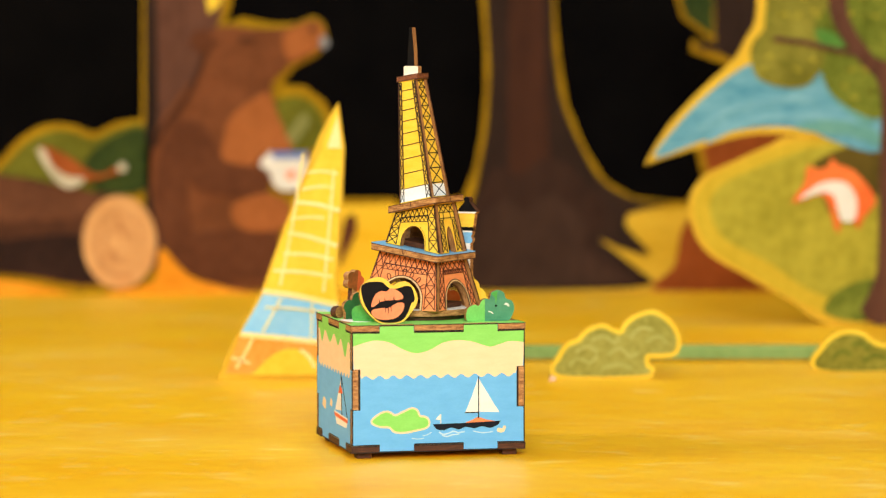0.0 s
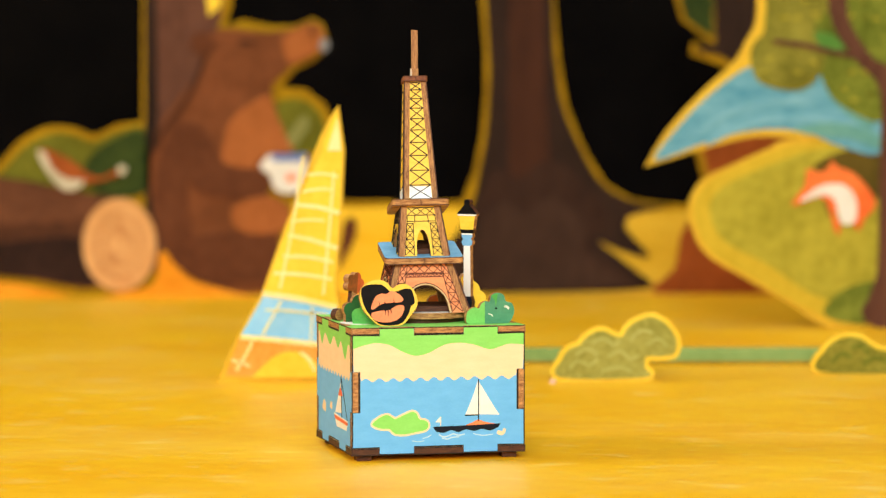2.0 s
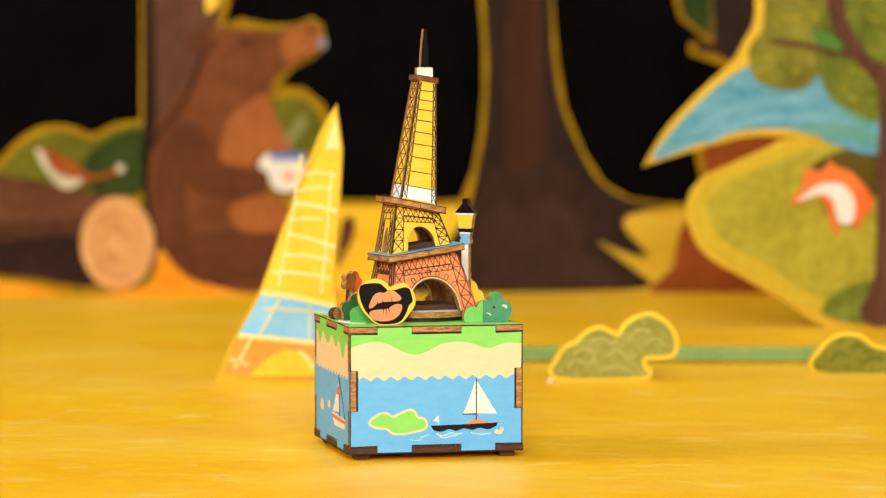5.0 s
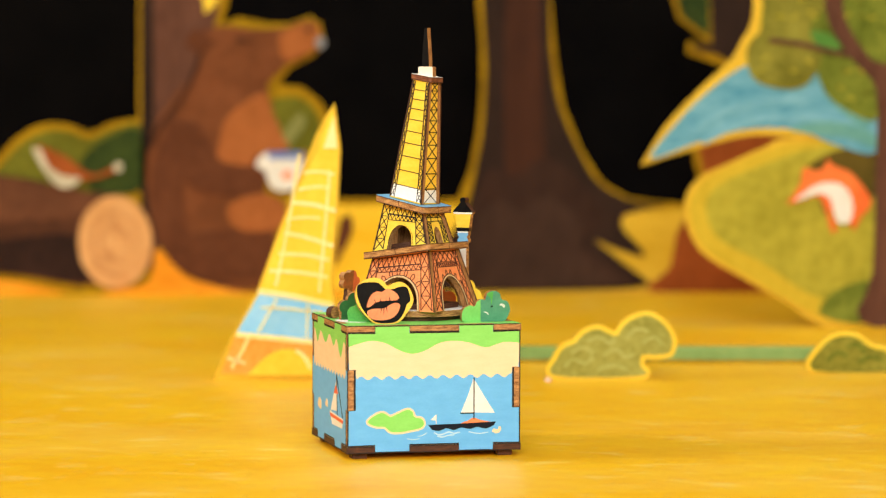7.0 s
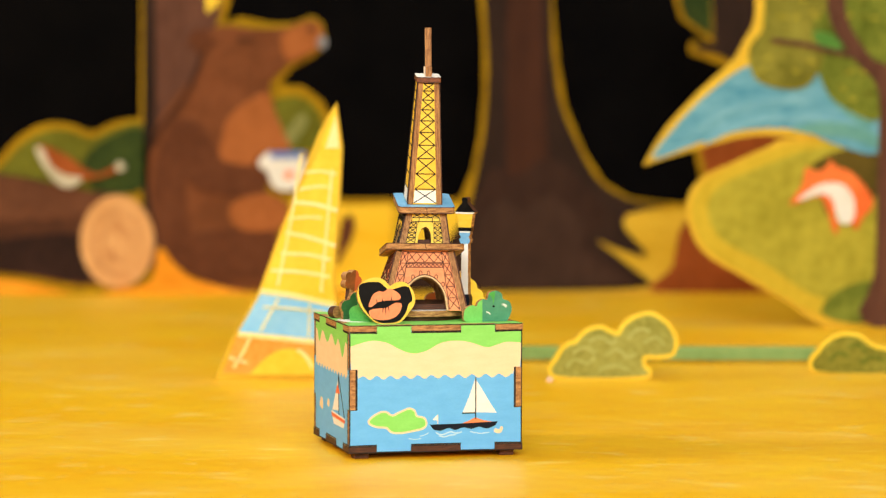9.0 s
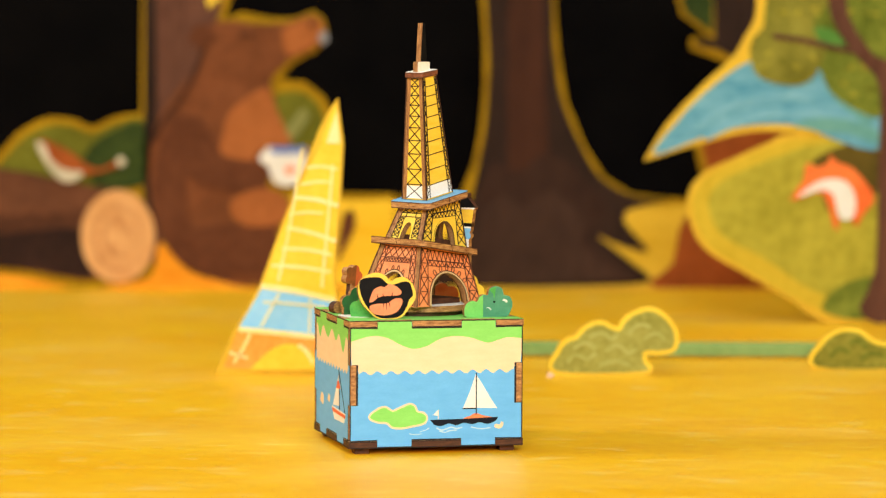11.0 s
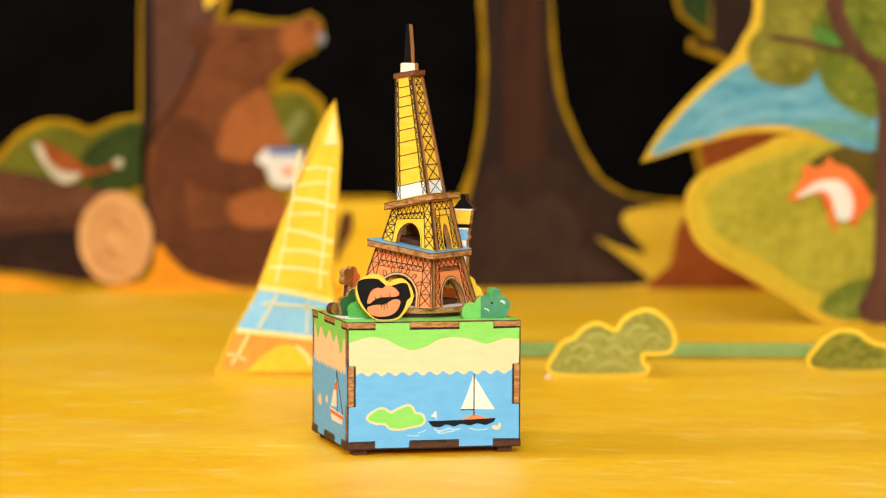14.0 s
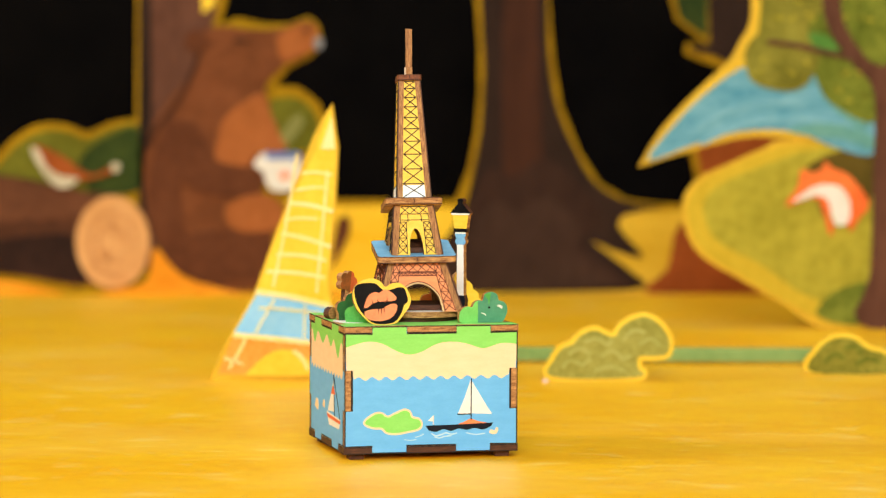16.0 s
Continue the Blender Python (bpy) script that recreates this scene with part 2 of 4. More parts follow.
def ellipse(cx, cz, rx, rz, n=28):
    return [(cx + rx * math.cos(2 * math.pi * i / n), cz + rz * math.sin(2 * math.pi * i / n)) for i in range(n)]


def ribbon(points, width, closed=False):
    """A brush stroke of that width along a line."""
    out_l, out_r = [], []
    n = len(points)
    for i, p in enumerate(points):
        a, b = points[max(i - 1, 0)], points[min(i + 1, n - 1)]
        d = Vector((b[0] - a[0], b[1] - a[1])).normalized()
        w = width / 2
        out_l.append((p[0] - d.y * w, p[1] + d.x * w))
        out_r.append((p[0] + d.y * w, p[1] - d.x * w))
    return out_l + out_r[::-1]


def grown(outline, by):
    """The outline pushed outward by some mm."""
    n, out = len(outline), []
    area = sum(outline[i][0] * outline[(i + 1) % n][1] - outline[(i + 1) % n][0] * outline[i][1] for i in range(n))
    s = 1 if area > 0 else -1
    for i in range(n):
        a, b = outline[i - 1], outline[(i + 1) % n]
        d = Vector((b[0] - a[0], b[1] - a[1])).normalized()
        out.append((outline[i][0] + s * d.y * by, max(0.0, outline[i][1] - s * d.x * by)))
    return out


# ---------------- the large structure ----------------
def plain_box(name, lo, hi, mat, kind="structure", label="", category=""):
    bm = bmesh.new()
    size, mid = Vector(hi) - Vector(lo), (Vector(hi) + Vector(lo)) / 2
    bmesh.ops.create_cube(bm, size=1, matrix=Matrix.Translation(mid) @ Matrix.Diagonal((*size, 1)))
    ob = part(name, bm, mat, None)
    return tagged(ob, label, category, kind=kind)


# unseen room added around the set; its pale plaster bounces fill light
plain_box("floor", (-2.5, -3.5, -0.80), (2.5, 2.4, -0.75), PLASTER, label="plain pale studio floor under the table", category="floor")
plain_box("wall_north", (-2.6, 2.4, -0.80), (2.6, 2.5, 2.2), PLASTER, label="plain pale studio wall behind the cloth", category="wall")
plain_box("wall_south", (-2.6, -3.6, -0.80), (2.6, -3.5, 2.2), PLASTER, label="plain pale unseen wall opposite the scenery, added to bounce light", category="wall")
plain_box("wall_east", (2.5, -3.5, -0.80), (2.6, 2.4, 2.2), PLASTER, label="plain pale unseen side wall, added to bounce light", category="wall")
plain_box("wall_west", (-2.6, -3.5, -0.80), (-2.5, 2.4, 2.2), PLASTER, label="plain pale unseen side wall, added to bounce light", category="wall")
plain_box("ceiling", (-2.6, -3.6, 2.2), (2.6, 2.5, 2.3), PLASTER, label="plain pale unseen ceiling, added to bounce light", category="ceiling")
plain_box("backdrop", (-1.4, 1.12, -0.75), (1.4, 1.125, 1.6), CLOTH, label="matt black cloth backdrop behind the scenery", category="backdrop")

table = thing("table", pose(0, 0.18, -0.75), "large table with a yellow painted, faintly scuffed top", "table")
bm = bmesh.new()
bmesh.ops.create_cube(bm, size=1, matrix=Matrix.Translation((0, 0.18, -0.015)) @ Matrix.Diagonal((2.0, 1.86, 0.03, 1)))
part("tabletop", bm, TABLE, table, "yellow painted tabletop", pose(0, -0.18, 0.75))
for sx in (-1, 1):
    for sy in (-1, 1):
        part("leg", block(60, 60, 719, (sx * 930, sy * 860, 0.5), 3), RAW, table, "plain wooden leg")


# ---------------- painted cardboard scenery ----------------
def scenery(name, x, y, z, label, category, group=""):
    return thing(name, pose(x, y, z), label, category, group)


def layer(name, outline, depth, mat, parent, label="", thick=0.6):
    """A painted shape lying proud of a card by depth mm."""
    return part(name, slab(outline, -depth, -depth + thick), [mat, mat], parent, label)


bear_card = scenery("bear_scenery_card", -0.15, 0.89, 0, "painted cardboard cut-out of a brown bear, log and tree", "scenery card")
CARD = [(-161, 69), (-146, 90), (-130, 106), (-113, 114), (-96, 113), (-83, 108.5), (-68, 115), (-50, 117.5)]
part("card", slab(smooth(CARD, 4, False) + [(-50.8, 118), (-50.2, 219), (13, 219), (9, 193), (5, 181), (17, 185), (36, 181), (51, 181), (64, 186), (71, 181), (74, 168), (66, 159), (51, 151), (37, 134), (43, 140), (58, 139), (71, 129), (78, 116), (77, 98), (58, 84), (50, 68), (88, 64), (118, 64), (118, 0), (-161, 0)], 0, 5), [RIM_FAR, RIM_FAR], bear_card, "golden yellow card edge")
layer("ground_paint", [(-161, 11), (-131, 8), (-97, 0), (-71, 0), (-33, 0), (12, 0), (65, 2), (118, 3), (118, 0), (-161, 0)], 0.7, AMBER, bear_card)
layer("meadow", [(50, 65), (89, 59), (117.5, 60), (117.5, 3), (50, 3)], 0.7, HILL, bear_card, "golden painted meadow")
layer("tree_trunk", [(-48, 219), (6, 219), (3, 189), (-5, 163), (-17, 129), (-32, 99), (-37, 19), (-47, 16), (-48, 84)], 0.7, BARK_LIGHT, bear_card, "grey-brown painted tree trunk")
layer("bush_paint", smooth([(-161, 64), (-144, 84), (-128, 101), (-111, 109), (-96, 108), (-83, 103.5), (-68, 110), (-49, 112.5), (-47, 84), (-70, 68)], 4), 0.7, MOSS_MID, bear_card, "olive painted bush")
layer("bush_shadow_paint", smooth([(-83, 96), (-68, 106), (-49, 109.5), (-47, 72), (-78, 68), (-89, 84)], 5), 1.4, MOSS_DARK, bear_card, "dark green painted leaves")
layer("log", [(-161, 82), (-123, 77), (-89, 69), (-65, 67), (-56, 8), (-90, 6), (-124, 12), (-161, 16)], 2.1, LOG, bear_card, "mottled brown painted log")
layer("log_end", ellipse(*[(-66, 35)][0], 24.9, 31.3), 2.8, CUTWOOD, bear_card, "tan sawn end of the log")
for k, (rx, rz) in enumerate(((0.62, 0.66), (0.36, 0.4))):
    c = [(-66, 34)][0]
    layer("growth_ring", ribbon(ellipse(c[0], c[1], 24.9 * rx, 31.3 * rz)[:24], 1.4), 3.4, RINGLINE, bear_card)
layer("bear_body", smooth([(-2, 163), (17, 174), (43, 168), (49, 155), (36, 140), (39, 121), (32, 99), (33, 72), (43, 53), (39, 27), (43, 8), (12, 3), (-18, 12), (-38, 38), (-45, 72), (-42, 106), (-29, 129), (-13, 148)], 4), 2.8, FUR, bear_card, "brown painted bear body")
layer("bear_head", smooth([(-13, 168), (-4, 177), (9, 179), (28, 177), (47, 178), (63, 183), (70, 178), (71, 167), (60, 159), (45, 152), (32, 143), (13, 140), (-6, 148)], 4), 3.5, FUR, bear_card, "brown painted bear head in profile")
layer("bear_back", smooth([(-42, 72), (-34, 106), (-25, 121), (-21, 84), (-16, 38), (12, 8), (-18, 12), (-38, 38)], 4), 3.5, FUR_DARK, bear_card)
layer("ear", smooth([(-18, 167), (-14, 176), (-5, 175), (-2, 166), (-10, 162)], 4), 4.2, FUR_DARK, bear_card)
layer("muzzle", smooth([(45, 174), (60, 181), (70, 178), (70, 167), (58, 159), (48, 156), (44, 164)], 4), 4.2, FUR_LIGHT, bear_card, "tan painted muzzle")
layer("trunk_shade", [(-48, 219), (-41, 219), (-40, 121), (-42, 38), (-49, 31)], 1.4, BARK, bear_card)
layer("branch_leaf", [(-9, 219), (5, 219), (2, 194), (-6, 187)], 1.4, CARD_YELLOW, bear_card)
layer("nostril", ellipse(*[(63, 177)][0], 1.9, 1.9), 4.9, BLACK, bear_card)
layer("closed_eye", ribbon(smooth([(15, 169), (19, 170), (24, 169)], 4, False), 1.6), 4.9, BARK, bear_card)
layer("nose", ellipse(*[(71, 168)][0], 3.4, 4.5), 4.9, NOSE, bear_card)
layer("belly", smooth([(3, 98), (8, 117), (20, 128), (34, 134.6), (39.6, 121), (46.4, 105), (49.4, 97.6), (29.4, 94), (23.7, 86.4), (8.7, 84), (2.2, 89)], 4), 3.5, FUR_LIGHT, bear_card, "tan painted chest")
layer("back_stroke", ribbon(smooth([(-7.6, 164), (-13.2, 147), (-22.3, 129), (-35, 113.3), (-43.4, 97.6)], 4, False), 3.0), 3.9, TRUNKMID, bear_card)
layer("leg_shade", smooth([(-17.7, 38.5), (8.7, 43), (38.8, 41.5), (35, 12.3), (1, 13), (-15.9, 23.5)], 4), 3.9, FUR_DARK, bear_card)
layer("arm", smooth([(-21, 116), (-6, 108), (5, 89), (32, 84), (33, 70), (13, 65), (-14, 72), (-27, 91)], 4), 4.2, FUR_DARK, bear_card)
layer("knee", smooth([(11, 61), (32, 68), (47, 61), (45, 46), (24, 42), (11, 48)], 4), 4.2, FUR_LIGHT, bear_card)
layer("cup", [(28.5, 89), (34, 95.2), (59.5, 95.5), (59.5, 84), (55.5, 72.5), (50.5, 69.6), (44, 69.4), (38.5, 71.5), (36, 76.5), (34, 83.4), (29, 85)], 4.9, CHALK, bear_card, "white painted cup")
layer("cup_rim", [(35.5, 95.4), (59.4, 95.7), (59.4, 91), (37, 90.6)], 5.6, CUPBLUE, bear_card)
layer("cup_mark", ellipse(49, 80, 3.2, 3.2), 5.6, LIPS, bear_card)
layer("leaf_paint", smooth([(38, 129), (54, 132), (66, 125), (71, 113), (70, 99), (60, 97), (43, 98), (38, 116)], 4), 2.1, MOSS_MID, bear_card, "olive painted leaf")
layer("steam", smooth([(38, 101), (36.5, 109), (41.8, 116.3), (44, 107.7), (42.6, 100)], 4), 2.8, STEAM, bear_card, "pale pink painted steam")
layer("steam", smooth([(45.2, 101), (47.5, 110), (56.9, 120.8), (61.4, 115), (55.8, 106), (50, 99)], 4), 2.9, MIST, bear_card, "pale sage painted steam")
layer("log_light", smooth([(-161, 79), (-123, 75), (-84, 68), (-84, 56), (-110, 50), (-161, 52)], 4), 2.5, LOG_LIGHT, bear_card)
layer("log_shade", smooth([(-161, 38), (-142, 36), (-95, 40), (-84, 22), (-86, 8), (-124, 13), (-161, 17)], 4), 2.5, LOG_DARK, bear_card)
for pts in ([(-67, 50), (-64, 45), (-66, 38)], [(-70, 30), (-69, 24)], [(-80, 20), (-76, 22)], [(-60, 41), (-57, 36)]):
    layer("knot_mark", ribbon(pts, 2.0), 3.6, RINGLINE, bear_card)
layer("bird_body", smooth([(-118, 99.8), (-100, 92.7), (-87, 83.4), (-78, 80.4), (-66.8, 85.6), (-64.5, 82), (-84.8, 76), (-97, 77.8), (-109, 85)], 4), 4.2, RUST, bear_card, "brown painted bird")
layer("bird_breast", smooth([(-120.3, 97.6), (-115.8, 87), (-106.3, 74), (-97, 71), (-88.6, 77.4), (-100.7, 79.6), (-110, 86), (-115, 96.5)], 4), 4.9, FEATHER, bear_card)
layer("bird_head", ellipse(-63.7, 85, 3.2, 3.4), 4.9, FEATHER, bear_card)
layer("hill", smooth([(-38, 31), (-22, 16), (12, 3), (50, 1), (96, 2), (96, 0), (-71, 0), (-44, 8)], 4), 3.5, AMBER, bear_card, "amber painted mound")
layer("tail_paint", smooth([(82, 38), (85, 51), (91, 53), (92, 42), (85, 27), (80, 19)], 4), 2.1, FUR_DARK, bear_card)

tree_card = scenery("tree_scenery_card", 0.05, 0.92, 0, "painted cardboard cut-out of a broad dark tree with spreading roots", "scenery card")
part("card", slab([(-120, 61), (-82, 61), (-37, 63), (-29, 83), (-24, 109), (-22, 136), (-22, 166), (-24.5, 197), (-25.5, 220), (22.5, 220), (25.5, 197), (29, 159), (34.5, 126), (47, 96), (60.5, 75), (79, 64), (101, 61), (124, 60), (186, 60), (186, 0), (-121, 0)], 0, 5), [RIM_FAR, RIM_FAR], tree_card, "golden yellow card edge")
layer("meadow", [(-120, 57), (-82, 57), (-38, 58), (-30, 0), (-121, 0)], 0.7, HILL, tree_card, "golden painted meadow")
layer("meadow", [(48, 57), (124, 56), (184, 55), (184, 0), (-36, 0), (-21, 14), (33, 17)], 0.7, PRAIRIE, tree_card, "golden painted meadow")
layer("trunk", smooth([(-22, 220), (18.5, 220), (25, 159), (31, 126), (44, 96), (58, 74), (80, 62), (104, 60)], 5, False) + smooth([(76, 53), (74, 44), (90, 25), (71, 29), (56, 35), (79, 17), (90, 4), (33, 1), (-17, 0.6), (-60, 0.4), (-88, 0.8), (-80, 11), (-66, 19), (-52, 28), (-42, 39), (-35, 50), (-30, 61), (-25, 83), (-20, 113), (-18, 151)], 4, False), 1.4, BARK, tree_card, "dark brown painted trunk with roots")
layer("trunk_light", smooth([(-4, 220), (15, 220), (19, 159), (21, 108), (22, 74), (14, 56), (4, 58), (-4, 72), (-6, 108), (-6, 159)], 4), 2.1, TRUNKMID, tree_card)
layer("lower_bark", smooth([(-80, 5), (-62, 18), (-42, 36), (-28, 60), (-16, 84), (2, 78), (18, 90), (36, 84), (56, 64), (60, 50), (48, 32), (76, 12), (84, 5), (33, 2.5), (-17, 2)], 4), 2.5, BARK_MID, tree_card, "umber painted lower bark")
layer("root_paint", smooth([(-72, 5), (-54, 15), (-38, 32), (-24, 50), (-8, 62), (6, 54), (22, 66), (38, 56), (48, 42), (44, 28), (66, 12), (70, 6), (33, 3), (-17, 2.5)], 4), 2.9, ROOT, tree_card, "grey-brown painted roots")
layer("stump", smooth([(115, 48), (147, 52), (182, 37), (186, 0), (94, 0), (107, 17)], 3), 1.4, RUST, tree_card, "rust brown painted stump")
layer("upper_bark", [(122, 115), (185, 115), (186, 65), (133, 65)], 1.4, RUST, tree_card)
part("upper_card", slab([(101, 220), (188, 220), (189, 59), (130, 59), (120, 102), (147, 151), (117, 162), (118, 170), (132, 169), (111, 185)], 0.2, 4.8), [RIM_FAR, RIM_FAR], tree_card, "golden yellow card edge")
layer("crown_paint", [(105, 220), (132, 220), (132, 173), (114, 186)], 0.9, MOSS_DARK, tree_card, "dark green painted foliage")
layer("branch_paint", [(132, 220), (164, 220), (164, 149), (151, 154), (135, 162), (121, 164), (121, 168), (134, 169)], 0.9, BARK, tree_card)

fox_card = scenery("fox_scenery_card", 0.2, 0.64, 0, "painted cardboard cut-out of large leaves, a fox and branches", "scenery card")
part("leaf_card", slab(smooth([(33, 0), (6, 14), (-21, 29), (-45, 44), (-54, 62), (-54, 77), (-45, 89), (-28, 97), (-8, 106), (12, 112), (105, 112), (106, 5)], 4) , 0, 4), [RIM, RIM], fox_card, "golden yellow card edge")
part("wave_card", slab(smooth([(-81, 95), (-68, 117), (-48, 139), (-29, 157), (-22, 169), (-17, 178), (-15.5, 190), (-17, 212)], 4, False) + [(104, 212), (105, 99), (58, 105), (32, 111)] + smooth([(12, 112), (-15, 113), (-42, 107), (-81, 95)], 4, False)[:-1], -1.5, 2.5), [RIM, RIM], fox_card, "golden yellow card edge")
layer("leaf_glow", smooth([(35, 3), (8, 15), (-18, 30), (-42, 45), (-51, 62), (-51, 76), (-42, 87), (-25, 96), (-6, 104), (15, 109), (58, 105), (58, 25), (49, 5)], 4), 0.7, LEAF_GLOW, fox_card, "golden edge of the painted leaf")
layer("big_leaf", smooth([(48, 12), (18, 20), (-9, 38), (-32, 50), (-41, 62), (-42, 75), (-34, 84), (-18, 92), (0, 99), (20, 105), (57, 103), (57, 25)], 4), 1.0, OLIVE, fox_card, "yellow-olive painted leaf")
layer("blue_leaf", smooth([(-75, 99), (-63, 117), (-45, 136), (-22, 153), (-5, 155), (31, 153), (57, 129), (57, 103), (32, 108), (12, 116), (-15, 117), (-42, 111)], 4), 2.2, WATER, fox_card, "teal blue painted leaf")
for pts in ([(-52, 114), (-32, 127), (-8, 134), (18, 133)], [(-45, 109), (-18, 121), (12, 124), (45, 120)]):
    layer("pale_streak", ribbon(smooth(pts, 5, False), 3.0), 2.6, FOAM_TEAL, fox_card)
layer("foliage", [(-8, 212), (103, 212), (103, 154), (60, 154), (57, 125), (42, 130), (28, 145), (18, 153), (-5, 153), (-12, 165)], 2.6, MOSS, fox_card, "olive painted foliage")
layer("foliage", smooth([(-10, 212), (-9, 180), (-19, 164), (-15, 146), (5, 140), (18, 145), (25, 162), (18, 179), (31, 192), (31, 212)], 4), 3.0, OLIVE_GREY, fox_card, "olive painted foliage")
layer("foliage", smooth([(18, 172), (38, 162), (54, 142), (57, 122), (38, 129), (25, 142)], 4), 2.9, MOSS, fox_card, "olive painted foliage")
layer("foliage", smooth([(34, 212), (58, 212), (55, 172), (51, 165), (38, 179)], 4), 2.9, MOSS, fox_card, "olive painted foliage")
layer("branch", smooth([(28, 212), (36, 198), (38, 182), (48, 165), (61, 155), (105, 152), (106, 2), (49, 4), (56, 32), (57, 92), (57, 139), (45, 155), (31, 174), (26, 192)], 3), 3.6, BARK_LIGHT, fox_card, "grey-brown painted branch and trunk")
layer("foliage", smooth([(18, 174), (28, 173), (35, 167), (34, 163), (23, 165)], 4), 4.0, FRESH, fox_card, "fresh green painted leaf")
layer("twig", ribbon([(-6, 169), (11, 167), (28, 163), (48, 159)], 3), 4.3, BARK_LIGHT, fox_card)
dabs = random.Random(4)
for x0, x1, z0, z1, count in ((-6, 24, 180, 209, 16), (38, 54, 176, 208, 8), (32, 54, 132, 152, 8), (-12, 18, 148, 168, 8)):
    for k in range(count):
        x, z, turn = dabs.uniform(x0, x1), dabs.uniform(z0, z1), dabs.uniform(-0.6, 0.9)
        dx, dz = 2.6 * math.cos(turn), 2.6 * math.sin(turn)
        layer("leaf_dab", smooth([(x - dx, z - dz), (x - 0.9 * math.sin(turn), z + 0.9 * math.cos(turn)), (x + dx, z + dz), (x + 0.9 * math.sin(turn), z - 0.9 * math.cos(turn))], 3), 3.35 + 0.01 * k, (OLIVE, MOSS_MID)[k % 2], fox_card)
layer("fox_shade", smooth([(18, 95), (38, 105), (57, 102), (57, 79), (49, 75), (32, 89)], 4), 1.4, UMBER, fox_card)
layer("leaf_edge_paint", smooth([(6, 117), (24, 113), (40, 112), (56, 106), (56, 114), (40, 120), (22, 121)], 4), 2.7, SEAGREEN, fox_card)
layer("leaf_edge_paint", smooth([(26, 139), (34, 140), (46, 132), (54, 124), (50, 118), (36, 128)], 4), 2.7, SEAGREEN, fox_card)
layer("fox_body", smooth([(5.4, 73), (13, 83.7), (14, 91.6), (16.4, 94.6), (20.5, 92), (27, 94.4), (29.1, 99.2), (33, 95), (41.4, 92), (49.7, 83.7), (54.7, 75.5), (54, 70.5), (49.7, 66), (46.4, 60.6), (44.7, 57.3), (42, 61.6), (36, 63), (31, 70), (26, 76), (20, 77), (12, 74)], 2), 2.1, FOX, fox_card, "orange painted fox")
layer("fox_leg", smooth([(24.8, 77), (28.8, 73.8), (32, 65.5), (34.2, 60.6), (33, 55), (30.7, 59), (28, 69)], 3), 2.5, FOX, fox_card)
layer("fox_chest", smooth([(10, 74.8), (21.4, 83.7), (31.4, 85.4), (38, 83.7), (43, 77), (44, 69), (42, 62.2), (35.6, 61.6), (33, 67), (30.6, 75.5), (25, 78.8), (18, 77)], 4), 2.8, CHALK, fox_card, "white painted chest")
layer("fox_belly_shade", smooth([(24, 77), (29, 72), (28, 66), (25.6, 71)], 3), 2.3, UMBER, fox_card)
layer("grass_tuft", smooth([(26, 7), (29, 17), (42, 25), (56, 26), (56, 7), (46, 2)], 4), 1.4, MOSS, fox_card)
part("standing_foot", block(53.3, 30, 3, ([(53, 5)][0][0], 16, 0)), [RIM], fox_card)

model_card = scenery("tower_scenery_card", -0.06, 0.318, 0, "painted cardboard cut-out of a yellow lattice tower standing on the table", "scenery card")
part("card", slab([(9, 136), (11, 121), (12, 114), (11, 92), (8, 48), (12, 20), (20, 0), (-51, 0), (-43, 19), (-33, 37), (-29, 44), (-18, 75), (-7, 103), (0, 121), (4, 129)], 0, 4), [RIM, RIM], model_card, "golden yellow card edge")
layer("upper_paint", [(5, 121), (11, 114), (10, 92), (7, 48), (8.5, 37), (-28, 43.4), (-21, 64), (-10, 92)], 0.5, CARD_YELLOW, model_card, "bright yellow painted lattice storey")
layer("spire_paint", [(8, 134), (10, 123), (11, 115), (4, 114), (1, 115), (5, 127)], 1.0, CARD_YELLOW, model_card)
layer("spire_base", [(8.6, 130), (10.3, 113.6), (3.4, 113.6)], 1.5, CARD_LINE, model_card)
layer("blue_band", [(-28, 42.4), (8.6, 36.2), (12, 17.4), (-39.5, 22.5)], 0.5, CARD_BLUE, model_card, "sky blue painted band")
layer("orange_band", [(-40, 21.4), (12, 16.4), (18, 2), (-47, 3)], 0.5, CARD_ORANGE, model_card, "orange painted base")
layer("arch_paint", smooth([(-34, 2.2), (-24.3, 11.5), (-16, 15), (-7.8, 13.6), (-0.9, 8.4), (3, 2.2)], 5, False), 1.0, CARD_YELLOW, model_card)
for pts, w in (([(-6.4, 101.7), (1, 102.3), (8.8, 100.9)], 1.3), ([(-9, 93.4), (0, 94.9), (6.9, 94.3)], 1.2), ([(-11.9, 87.1), (-1, 86), (9.4, 83)], 1.9), ([(-14.7, 78.9), (-6, 79.8), (1.9, 79.4)], 1.2),
               ([(-16, 72.3), (-4, 69.8), (8.3, 65.7)], 1.9), ([(-18.3, 61.9), (-5, 61.4), (6.1, 59)], 1.5), ([(-23, 53.6), (-8, 52.8), (5.5, 50.6)], 1.5), ([(-28.5, 43.6), (-11, 41), (8, 36.8)], 2.5),
               ([(-39.5, 22.2), (-19, 20.4), (11.8, 17)], 2.4)):
    layer("white_line", ribbon(smooth(pts, 4, False), w), 1.0, CARD_LINE, model_card, "pale hand-brushed line")
